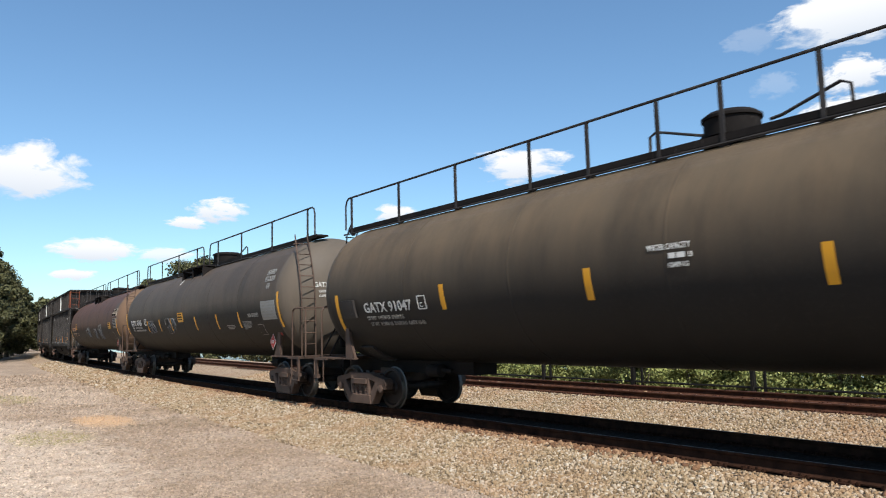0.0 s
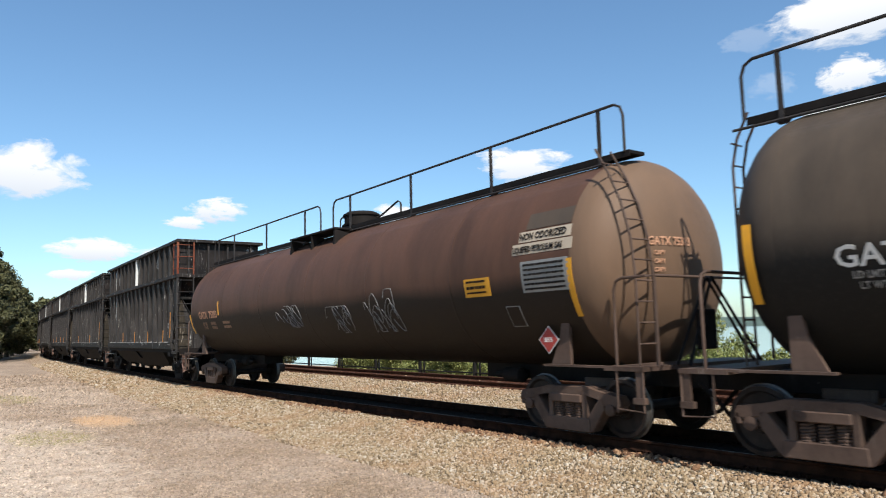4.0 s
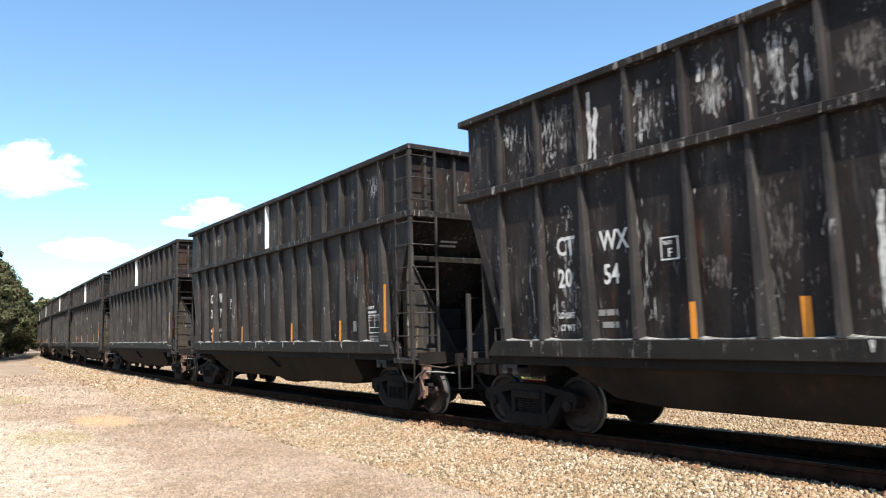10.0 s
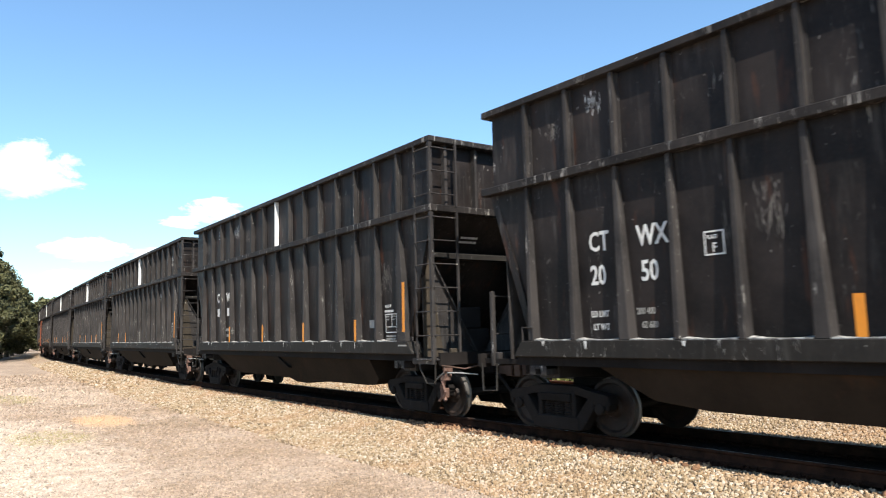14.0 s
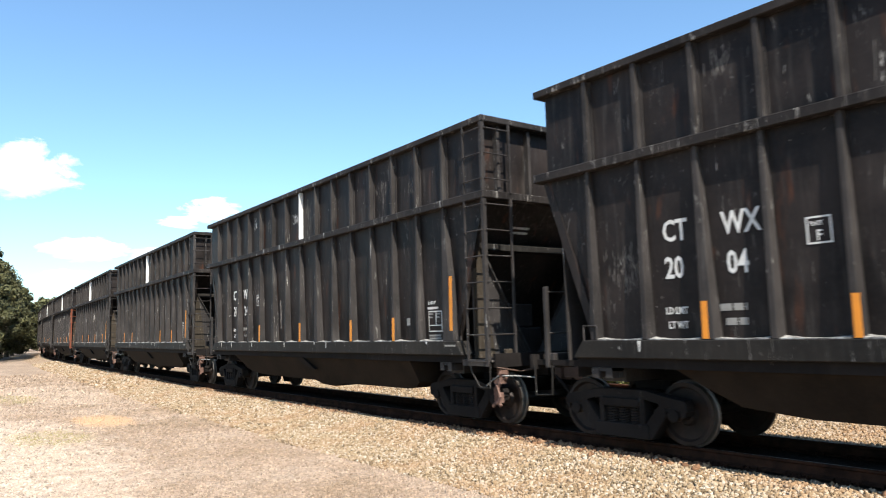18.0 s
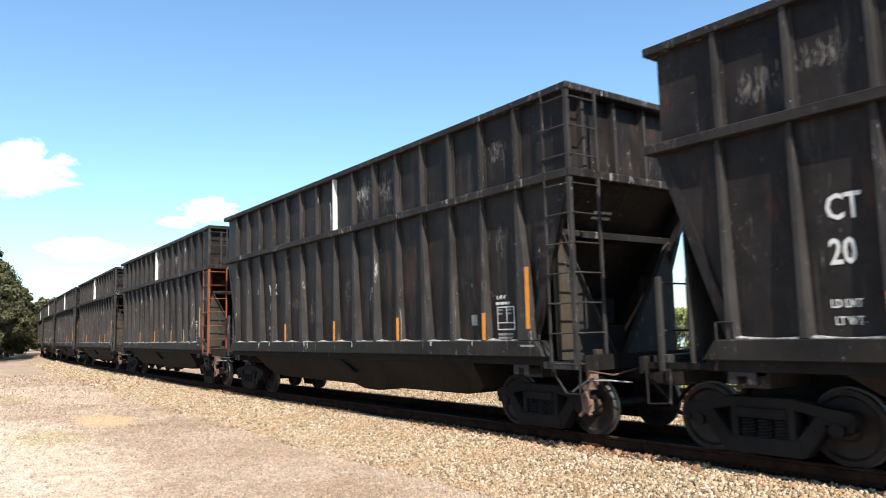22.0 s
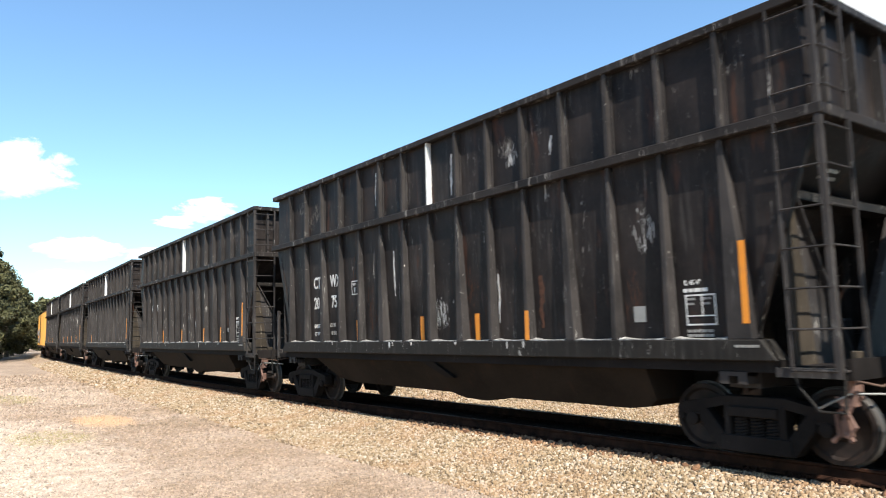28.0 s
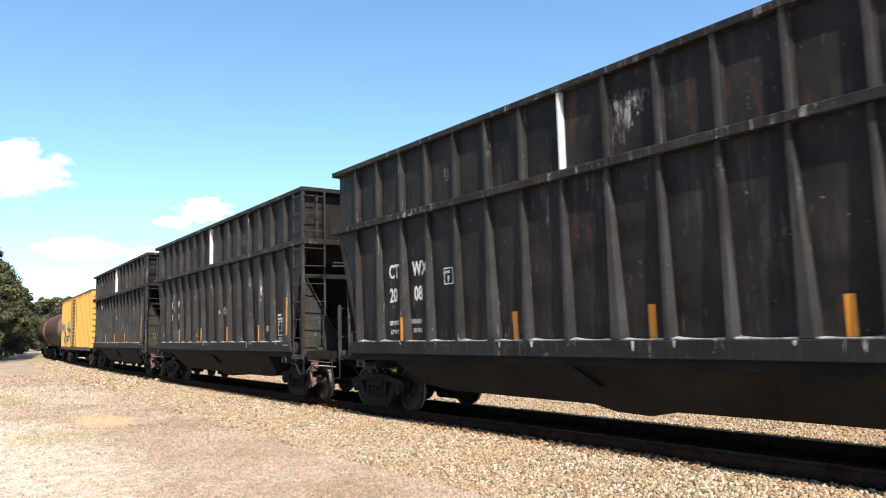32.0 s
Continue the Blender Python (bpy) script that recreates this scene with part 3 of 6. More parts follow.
    for s in (-1, 1):
        for y in (0.62, 1.30):
            solid("railing_post", car, rib_paint if s > 0 else truck_black, (LEN - 0.16, LEN - 0.09, s * y - 0.035, s * y + 0.035, 1.0, 2.22), bevel=0.01)
        solid("step_box", car, rib_paint, (LEN - 0.24, LEN - 0.08, min(s * 0.64, s * 1.30), max(s * 0.64, s * 1.30), 1.0, 1.22), bevel=0.012)
        for z in (1.52, 2.14):
            bar("railing_bar", car, rib_paint if s > 0 else truck_black, [(LEN - 0.125, s * 0.62, z), (LEN - 0.125, s * 1.30, z)], 0.014)
    bar("stirrup", car, sill_paint, [(LEN - 0.30, HALF - 0.1, 1.05), (LEN - 0.28, HALF - 0.1, 0.62), (LEN + 0.05, HALF - 0.1, 0.60), (LEN + 0.06, HALF - 0.1, 1.05)], 0.016)
    # brake rigging that hangs before the first wheel, a dusty plate behind the ladder, small marks on the sill
    for pts, r in (([(-0.10, 1.22, 0.92), (-0.08, 1.24, 0.76), (0.02, 1.22, 0.62), (0.06, 1.20, 0.44), (-0.02, 1.20, 0.34)], 0.032),
                   ([(-0.14, 1.16, 0.80), (0.02, 1.18, 0.72), (0.14, 1.18, 0.60), (0.12, 1.18, 0.40), (0.20, 1.18, 0.32)], 0.026),
                   ([(0.10, 1.24, 0.80), (0.00, 1.25, 0.66), (-0.08, 1.25, 0.50), (0.02, 1.24, 0.38)], 0.02)):
        bar("brake_rigging", car, brake_brown, pts, r)
    bar("brake_pipe", car, silver_plate, [(0.30, 1.22, 0.66), (0.14, 1.26, 0.74), (-0.06, 1.27, 0.84), (-0.30, 1.10, 0.84), (-0.46, 0.80, 0.80)], 0.012, "pale bent pipe")
    solid("brake_hanger", car, brake_brown, (-0.12, -0.04, 1.10, 1.28, 0.84, 1.02), (-0.10, 0.06, 1.12, 1.26, 0.70, 0.80), bevel=0.012)
    solid("brake_shoe", car, brake_brown, (0.00, 0.09, 1.10, 1.22, 0.38, 0.56), bevel=0.012)
    bm = bmesh.new()
    v = [(1.35, 1.12), (0.90, 1.12), (1.18, 3.0), (1.33, 3.0)]
    hexa(bm, [(0.425, y, z) for y, z in v], [(0.437, y, z) for y, z in v])
    part("corner_plate", bm, dusty_tan, car)
    bars_of_writing(car, letter_grey, 1.05, HALF + 0.021, SILL - 0.06, [(0.0, 0.0, 0.30, 0.03)])
    bar("hose_bracket", car, rib_paint, [(LEN - 1.25, HALF + 0.0, SILL), (LEN - 1.25, HALF + 0.0, SILL + 0.20), (LEN - 1.02, HALF + 0.0, SILL + 0.20), (LEN - 1.02, HALF + 0.0, SILL)], 0.014)
    # cut lever and brake gear at the front
    bar("cut_lever", car, truck_brown, [(-0.20, 1.40, 0.98), (-0.22, 0.9, 0.90), (-0.30, 0.3, 1.0), (-0.30, 0.0, 1.02)], 0.014)
    bm = bmesh.new()
    turned(bm, [(0, 0.12), (0.3, 0.12), (0.34, 0.07)], (0.95, -0.5, 1.42), (0, 1, 0), 12)
    box(bm, 0.75, 1.15, -0.75, -0.4, 1.12, 1.34)
    part("brake_cylinder", bm, truck_black, car, smooth=True)
    solid("brake_reservoir", car, truck_black, (0.55, 1.0, -0.35, 0.75, 1.12, 1.62), (0.62, 0.92, -0.2, 0.5, 1.62, 2.05), bevel=0.03)
    for ob in car.children:  # the body reaches further out on the river side
        if ob.data.users == 1:
            for v in ob.data.vertices:
                if v.co.y < -0.9:
                    v.co.y -= WIDE
        elif ob.name.split(".")[0] in ("upper_rib", "lower_rib") and ob.matrix_basis[1][1] < 0:
            ob.matrix_basis = Matrix.Translation((0, -WIDE, 0)) @ ob.matrix_basis
    for x, way in ((-0.2, -1), (LEN + 0.2, 1)):
        add_coupler(car, x, way, truck_brown)
    add_truck(car, 0.31 + BASE / 2, truck_black, "black cast truck with coil springs")
    add_truck(car, LEN - 0.44 - BASE / 2, truck_black, "black cast truck with coil springs")
    return car


def ring(bm, w, h, t):
    """A painted frame that reaches from the origin to -w and up to h."""
    a = [(-w, 0), (0, 0), (0, h), (-w, h)]
    b = [(-w + t, t), (-t, t), (-t, h - t), (-w + t, h - t)]
    for i in range(4):
        j = (i + 1) % 4
        bm.faces.new([bm.verts.new((x, y, z)) for y, (x, z) in ((0.004, a[i]), (0.004, a[j]), (0.004, b[j]), (0.004, b[i]))])
    bmesh.ops.remove_doubles(bm, verts=bm.verts[:], dist=0.0005)


def narrow(ob, k):
    ob.matrix_basis = ob.matrix_basis @ Matrix.Diagonal((k, 1, 1, 1))
    return ob


def sheet_text(car, text, size, x, z, k=0.8, material=None):
    lean = math.degrees(math.atan2(LOW_IN, MID - SILL))
    return narrow(side_text("lettering", car, text, size, material or letter_white, x, sheet_y(z) + 0.004, z, lean), k)


def smear(car, name, material, u, z0, z1, w, seed, upper=False, label=""):
    """A ragged upright run of paint, scuff or rust on the side."""
    rng = random.Random(seed)
    if w > 0.11:  # a wide scuff: many short broken scratches
        bm = bmesh.new()
        for k in range(int(w * 190)):
            span = abs(z1 - z0)
            ln, wd, tilt = min(0.22 * span, rng.uniform(0.015, 0.05) * rng.choice((1, 1, 2, 3, 5))), rng.uniform(0.0022, 0.0065), rng.gauss(0, 0.14)
            zc = min(z0, z1) + ln + (span - 2 * ln) * rng.random()
            xc = u + w * 0.45 * rng.gauss(0, 1) * (0.5 + 0.6 * math.sin(3.1 * (zc - min(z0, z1)) / span))
            pts, x = [], xc
            for q in (-1.0, -0.3, 0.4, 1.0):
                x += rng.uniform(-0.012, 0.012) + tilt * ln * 0.4
                y = (HALF - UP_IN if upper else sheet_y(zc + q * ln)) + 0.003
                h = wd * (0.25 if abs(q) == 1.0 else rng.uniform(0.7, 1.5))
                pts.append([bm.verts.new((x + e * h, y, zc + q * ln)) for e in (-1, 1)])
            for a, b in zip(pts, pts[1:]):
                bm.faces.new((a[0], a[1], b[1], b[0]))
        part(name, bm, material, car, label)
        return
    bm = bmesh.new()
    n, rows, x = 12, [], 0.0
    for i in range(n + 1):
        f = i / n
        z = z0 + (z1 - z0) * f
        y = HALF - UP_IN if upper else sheet_y(z)
        half = w / 2 * (0.25 + 0.75 * math.sin(math.pi * min(0.97, f + 0.08)) ** 0.5) * rng.uniform(0.45, 1.15)
        x += rng.uniform(-0.2, 0.2) * w
        rows.append([bm.verts.new((u + x + k * half, y + o, z)) for o in (0.0, 0.003) for k in (-1, 1)])
    for a, b in zip(rows, rows[1:]):
        bm.faces.new((a[2], a[3], b[3], b[2]))
        bm.faces.new((a[0], a[2], b[2], b[0]))
        bm.faces.new((a[3], a[1], b[1], b[3]))
    part(name, bm, material, car, label)


def mark_gondola(car, number, strips, seed, table=0.0, weights=None):
    """Lettering, data panel and reflective strips on the road side, the number on the front."""
    rng = random.Random(seed)
    lean = math.degrees(math.atan2(LOW_IN, MID - SILL))
    for k, (u, z0, z1) in enumerate([(0.95, 1.59, 2.54)] + [(u, SILL + 0.01, 1.87) for u in strips]):
        i = round((u + 0.09 - RIB0) / RIBP)
        bm = bmesh.new()
        if k == 0 or abs(RIB0 + i * RIBP - u - 0.06) < 0.26:
            x = RIB0 + i * RIBP - (0.205 if k == 0 else 0.02)
            za, zc = MID - 0.06, SILL
            ya, yc = HALF - 0.01 - 0.02 * (z0 - zc) / (za - zc), HALF - 0.01 - 0.02 * (z1 - zc) / (za - zc)
            hexa(bm, [(x - 0.04, ya - 0.002, z0), (x + 0.04, ya - 0.002, z0), (x + 0.04, ya + 0.003, z0), (x - 0.04, ya + 0.003, z0)],
                 [(x - 0.04, yc - 0.002, z1), (x + 0.04, yc - 0.002, z1), (x + 0.04, yc + 0.003, z1), (x - 0.04, yc + 0.003, z1)])
        else:
            a, b = sheet_y(z0), sheet_y(z1)
            hexa(bm, [(u - 0.055, a, z0), (u + 0.055, a, z0), (u + 0.055, a + 0.006, z0), (u - 0.055, a + 0.006, z0)],
                 [(u - 0.055, b, z1), (u + 0.055, b, z1), (u + 0.055, b + 0.006, z1), (u - 0.055, b + 0.006, z1)])
        part("reflective_strip", bm, orange_mark, car, "orange reflective strip")
    for k in range(7):  # pale drips over the edge of the sill
        x, w, h = rng.uniform(1.2, LEN - 1.4), rng.uniform(0.012, 0.03), rng.uniform(0.05, 0.15)
        bm = bmesh.new()
        hexa(bm, [(x - w, HALF + 0.018, SILL - 0.01), (x + w, HALF + 0.018, SILL - 0.01), (x + w, HALF + 0.023, SILL - 0.01), (x - w, HALF + 0.023, SILL - 0.01)],
             [(x - w * 0.4, HALF + 0.018, SILL - h), (x + w * 0.4, HALF + 0.018, SILL - h), (x + w * 0.4, HALF + 0.023, SILL - h), (x - w * 0.4, HALF + 0.023, SILL - h)])
        part("drip", bm, smear_white, car)
    if number:
        a, b = number[:2], number[2:]
        for txt, x, z in (("CT", 11.95, 2.655), ("WX", 11.12, 2.655), (a, 11.95, 2.185), (b, 11.09, 2.185)):
            sheet_text(car, txt, 0.385, x, z, 0.72)
        for txt, x, z in (("LD LMT", 11.98, 1.73), ("LT WT", 11.95, 1.55)):
            sheet_text(car, txt, 0.125, x, z, 0.75)
        # plate letter in a frame
        bm = bmesh.new()
        ring(bm, 0.27, 0.30, 0.02)
        part("plate_mark", bm, letter_white, car, at=Matrix.Translation((10.13, sheet_y(2.42) + 0.003, 2.42)) @ pose(0, 0, 0, -lean))
        sheet_text(car, "F", 0.16, 10.03, 2.46, 0.9)
        sheet_text(car, "PLATE", 0.07, 10.09, 2.62, 0.7)
        # number on the upper end sheet
        for txt, z in (("CTWX", 4.84), (number, 4.66)):
            m = Matrix.Translation((0.076, -1.13, z)) @ pose(0, 0, 0, 90, 0, -90)
            narrow(part("lettering", letters(txt, 0.12, letter_white), None, car, at=m), 0.7)
    if weights:
        sheet_text(car, weights[0], 0.125, 11.20, 1.745, 0.72, letter_grey)
        sheet_text(car, weights[1], 0.125, 11.13, 1.565, 0.72, letter_grey)
    else:
        bars_of_writing(car, letter_grey, 11.22, sheet_y(1.75) + 0.003, 1.83, [(0.0, 0.0, 0.34, 0.085), (0.06, 0.17, 0.28, 0.085)], lean)
    if not number:  # the number cannot be read
        sheet_text(car, "CT", 0.385, 11.95, 2.655, 0.72)
        sheet_text(car, "WX", 0.385, 11.12, 2.655, 0.72)
        bars_of_writing(car, letter_white, 11.95, sheet_y(2.3) + 0.003, 2.45, [(0.0, 0.0, 0.32, 0.24), (0.86, 0.0, 0.32, 0.24)], lean)
    bars_of_writing(car, letter_grey, 1.80, sheet_y(1.5) + 0.003, 1.53, [(0.02, 0.0, 0.36, 0.035), (0.02, 0.055, 0.36, 0.035)], lean)
    sheet_text(car, "IL 45'-4\"", 0.085, 1.78 + table, 2.08, 0.8)
    bars_of_writing(car, letter_white, 1.80 + table, sheet_y(2.0) + 0.003, 2.035, [(0.0, 0.0, 0.34, 0.045)], lean)
    bm = bmesh.new()
    ring(bm, 0.42, 0.38, 0.02)
    panel = part("data_panel", bm, letter_white, car, "white-lined data panel", at=Matrix.Translation((1.78 + table, sheet_y(1.58) + 0.003, 1.58)) @ pose(0, 0, 0, -lean))
    solid("panel_line", panel, letter_white, (-0.40, -0.02, 0.0, 0.004, 0.11, 0.125))
    solid("panel_line", panel, letter_white, (-0.24, -0.225, 0.0, 0.004, 0.125, 0.36))
    bars_of_writing(car, letter_grey, 1.76 + table, sheet_y(1.8) + 0.006, 1.92, [(0.0, 0.0, 0.12, 0.03), (0.0, 0.06, 0.1, 0.03), (0.22, 0.0, 0.12, 0.03), (0.22, 0.06, 0.1, 0.03)], lean)
    bm = bmesh.new()
    w, h = rng.uniform(0.10, 0.2), rng.uniform(0.1, 0.24)
    box(bm, -w, 0, 0, 0.004, -h, 0)
    part("placard", bm, silver_plate, car, "pale card holder", at=Matrix.Translation((2.50 - table * 1.1 + rng.uniform(-0.1, 0.1), sheet_y(1.8) + 0.003, 1.85)) @ pose(0, 0, 0, -lean))
    for z in (3.42, 3.34):
        f = (MID - z) / (MID - SILL + 0.3)
        m = Matrix.Translation((0.12 + f * 1.98 - 0.016, 0.42, z)) @ pose(0, 0, 0, 90, 0, -90) @ pose(0, 0, 0, 36)
        bm = bmesh.new()
        notched_bar(bm, 0.0, 0.42, 0.045, -0.045, rng)
        part("writing", bm, letter_white, car, at=m @ pose(0, 0, 0, -90, 0, 180))


# ---- tank cars ----
TANK_R, TANK_Z = 1.60, 2.55
HEAD = 0.86  # depth of the dished heads


def tank_point(x, deg, out=0.0):
    """A point on the tank's skin, deg degrees down from the top on the road side."""
    a = radians(deg)
    return Vector((x, math.sin(a) * (TANK_R + out), TANK_Z + math.cos(a) * (TANK_R + out)))


def tank_patch(name, car, material, x0, x1, d0, d1, out=0.006, label=""):
    """A thin curved plate or strip on the tank's skin."""
    bm = bmesh.new()
    n = max(2, int(abs(d1 - d0) / 3))
    lo, hi = [], []
    for i in range(n + 1):
        d = d0 + (d1 - d0) * i / n
        for row, o in ((lo, 0.0), (hi, out)):
            row.append((bm.verts.new(tank_point(x0, d, o)), bm.verts.new(tank_point(x1, d, o))))
    for i in range(n):
        bm.faces.new((hi[i][0], hi[i][1], hi[i + 1][1], hi[i + 1][0]))
        for k in (0, 1):
            bm.faces.new((lo[i][k], hi[i][k], hi[i + 1][k], lo[i + 1][k]))
    for i in (0, n):
        bm.faces.new((lo[i][0], lo[i][1], hi[i][1], hi[i][0]))
    return part(name, bm, material, car, label, smooth=True)


def tank_text(car, text, size, material, x, deg):
    """Letters on the skin; each line is a flat piece that touches the tank."""
    p = tank_point(x, deg, 0.012)
    m = Matrix.Translation(p) @ pose(0, 0, 0, 90, 0, 180) @ pose(0, 0, 0, -(90 - deg))
    return part("lettering", letters(text, size, material), None, car, at=m)


def tank_car(span, skin, head_skin, truck_material, label, rails, hatch_at, hatch_r=0.43, rear=0.22, inset=0.0):
    """span: between the outermost axles; x=0 is the first axle."""
    car = tagged(new("tank_car"), label, "tank car", "tank cars of the train")
    x0, x1, e0, e1 = -0.57, span + rear, -0.80, span + 0.80
    head = HEAD
    cap = [(0.0, 0.0)]
    for i in range(1, 11):
        a = i / 10 * math.pi / 2
        cap.append((head * (1 - math.cos(a)), TANK_R * math.sin(a)))
    bm = bmesh.new()
    turned(bm, [(head, TANK_R), (head, TANK_R), (x1 - x0 - head, TANK_R), (x1 - x0 - head, TANK_R)], (x0, 0, TANK_Z), (1, 0, 0), 64)
    part("tank", bm, skin, car, smooth=True)
    for start, way in ((x0, 1), (x1, -1)):
        bm = bmesh.new()
        turned(bm, cap + [(head + 0.05, TANK_R + 0.003)], (start, 0, TANK_Z), (way, 0, 0), 64)
        part("tank_head", bm, head_skin if way > 0 else skin, car, smooth=True)
    for k in range(1, 6):  # weld seams
        bm = bmesh.new()
        x = x0 + head + (x1 - x0 - 2 * head) * k / 6
        turned(bm, [(-0.03, TANK_R + 0.001), (-0.012, TANK_R + 0.005), (0.012, TANK_R + 0.005), (0.03, TANK_R + 0.001)], (x, 0, TANK_Z), (1, 0, 0), 56)
        part("weld_seam", bm, skin, car, smooth=True)
    # running board along the top, its brackets and the handrails
    yb, zb = 0.52, TANK_Z + TANK_R + 0.02
    for s in (1,):
        solid("running_board", car, truck_black, (x0 + 0.52, x1 - 0.22, min(s * 0.28, s * 0.62), max(s * 0.28, s * 0.62), zb - 0.03, zb + 0.02))
        solid("board_edge", car, truck_black, (x0 + 0.52, x1 - 0.22, min(s * 0.62, s * 0.64), max(s * 0.62, s * 0.64), zb - 0.08, zb + 0.02))
    pipe = rib_paint
    bar("board_pipe", car, rib_paint, [(x0 + 0.95, 0.68, zb - 0.12), (x1 - 0.05, 0.68, zb - 0.12)], 0.02)
    for a, b, posts in rails:
        for s in (1,):
            y = s * 0.64
            pts = [(a, y, zb), (a, y, zb + 0.56), (a + 0.05, y, zb + 0.70), (a + 0.16, y, zb + 0.76), (b - 0.16, y, zb + 0.76), (b - 0.05, y, zb + 0.70), (b, y, zb + 0.56), (b, y, zb)]
            bar("handrail", car, pipe, pts, 0.022, n=8)
            for x in posts:
                solid("handrail_post", car, pipe, (x - 0.03, x + 0.03, y - 0.015, y + 0.015, zb - 0.10, zb + 0.75))
                bm = bmesh.new()
                slab(bm, [(x - 0.18, zb - 0.05), (x + 0.18, zb - 0.05), (x + 0.05, zb - 0.16), (x - 0.05, zb - 0.16)], y - 0.06 if s > 0 else y + 0.03, y - 0.03 if s > 0 else y + 0.06)
                part("board_bracket", bm, pipe, car)
    # valve bonnet in the middle
    bm = bmesh.new()
    turned(bm, [(a, r * hatch_r / 0.45) for a, r in ((-0.1, 0.42), (0.10, 0.42), (0.10, 0.45), (0.14, 0.45), (0.14, 0.40), (0.36, 0.40), (0.36, 0.43), (0.40, 0.43), (0.46, 0.34), (0.49, 0.12), (0.49, 0.0))], (hatch_at, 0, TANK_Z + TANK_R + 0.02), (0, 0, 1), 28)
    part("valve_bonnet", bm, truck_black, car, smooth=True)
    for s in (-1, 1):
        bar("bonnet_handrail", car, pipe, [(hatch_at + s * 0.45, -0.2, zb + 0.30), (hatch_at + s * 0.62, -0.2, zb + 0.32), (hatch_at + s * 1.40, -0.2, zb + 0.56), (hatch_at + s * 1.52, -0.2, zb + 0.50), (hatch_at + s * 1.54, -0.2, zb - 0.04)], 0.024)
    # end ladder, grab irons, platform
    for e, way in ((0, -1), (1, 1)):
        def px(x):
            return e0 + x if e == 0 else e1 - x

        def hx(x):
            return x0 + x if e == 0 else x1 - x
        dark = truck_brown if skin in (tank_brown, tank_dark) else truck_black
        solid("end_platform", car, truck_material, (min(px(0.1), px(0.75)), max(px(0.1), px(0.75)), -1.42, 1.42, 1.00, 1.06), (min(px(0.75), px(1.95)), max(px(0.75), px(1.95)), 1.30, 1.40, 1.03, 1.06))
        solid("sill_bracket", car, truck_material, (min(px(0.14), px(0.24)), max(px(0.14), px(0.24)), 1.36, 1.40, 0.62, 1.00), (min(px(0.10), px(0.28)), max(px(0.10), px(0.28)), 1.34, 1.42, 0.58, 0.66))
        solid("stub_sill", car, truck_black, (min(px(-0.1), px(4.6)), max(px(-0.1), px(4.6)), -0.30, 0.30, 0.72, 1.00))
        bm = bmesh.new()
        turned(bm, [(0, 0.05), (0.03, 0.13), (0.42, 0.13), (0.45, 0.05), (0.75, 0.04)], (px(3.4), 0.48, 0.80), (-way, 0, 0), 14)
        part("brake_cylinder", bm, truck_black, car, smooth=True)
        # ladder up the head, near the road side
        ya, yb2 = (0.88, 1.25) if e == 0 else (0.34, 0.60)
        for y in (ya, yb2):
            pts = [(hx(0.04), y, 1.05), (hx(0.04), y, 2.3), (hx(0.09), y, 2.8), (hx(0.22), y, 3.3), (hx(0.42), y * 0.97, 3.7), (hx(0.74), y * 0.9, zb)] if e == 0 else [(hx(-0.03), y, 1.05), (hx(-0.03), y, 3.6), (hx(0.05), y, 3.95), (hx(0.22), y, zb + 0.1)]
            bar("ladder_stile", car, dark, pts, 0.018)
        for k in range(10):
            z = 1.35 + k * 0.285
            f = max(0.0, z - 2.3)
            x = hx(0.04 + 0.19 * f * f) if e == 0 else hx(-0.03)
            bar("rung", car, dark, [(x, ya, z), (x, yb2, z)], 0.013)
        # platform railing
        ry = 1.38
        if e == 0:
            bar("platform_railing", car, truck_material, [(px(0.55), ry, 1.05), (px(0.55), ry, 2.08), (px(0.50), ry, 2.20), (px(0.40), ry, 2.24), (px(0.0), ry, 2.24), (px(-0.08), ry * 0.95, 2.24), (px(-0.10), 0.2, 2.24), (px(-0.10), -ry, 2.24), (px(-0.10), -ry, 1.05)], 0.02, n=8)
            bar("platform_post", car, truck_material, [(px(-0.08), ry * 0.95, 1.05), (px(-0.08), ry * 0.95, 2.24)], 0.02)
        else:
            bar("platform_railing", car, truck_material, [(px(0.45), ry, 1.05), (px(0.45), ry, 2.10), (px(0.44), ry - 0.06, 2.20), (px(0.43), ry - 0.18, 2.24), (px(0.43), 0.18 - ry, 2.24), (px(0.44), 0.06 - ry, 2.20), (px(0.45), -ry, 2.10), (px(0.45), -ry, 1.05)], 0.02, n=8)
        bar("railing_stay", car, truck_black, [(px(-0.10), 0.2, 2.24), (px(-0.06), 0.9, 1.07)], 0.022)
        bar("railing_stay", car, truck_black, [(px(-0.10), 0.2, 2.24), (px(-0.06), -0.9, 1.07)], 0.022)
        bar("stirrup", car, truck_material, [(px(0.55), 1.40, 1.0), (px(0.55), 1.40, 0.50), (px(0.12), 1.40, 0.48), (px(0.12), 1.40, 1.0)], 0.016)
        # saddle plate on the tank's side above the truck
        shift = inset if e == 1 else 0.0
        for s in (-1, 1):
            bm = bmesh.new()
            slab(bm, [(px(1.46 + shift), 1.03), (px(1.86 + shift), 1.03), (px(1.66 + shift), 1.42), (px(1.58 + shift), 1.82), (px(1.46 + shift), 1.86)], s * 1.30 - 0.03, s * 1.30 + 0.03)
            part("saddle", bm, truck_material, car)
        add_coupler(car, px(0.25), way, truck_brown)
    solid("hand_brake", car, truck_black, (e0 - 0.06, e0 + 0.02, -0.05, 0.35, 1.25, 1.80), bevel=0.02)
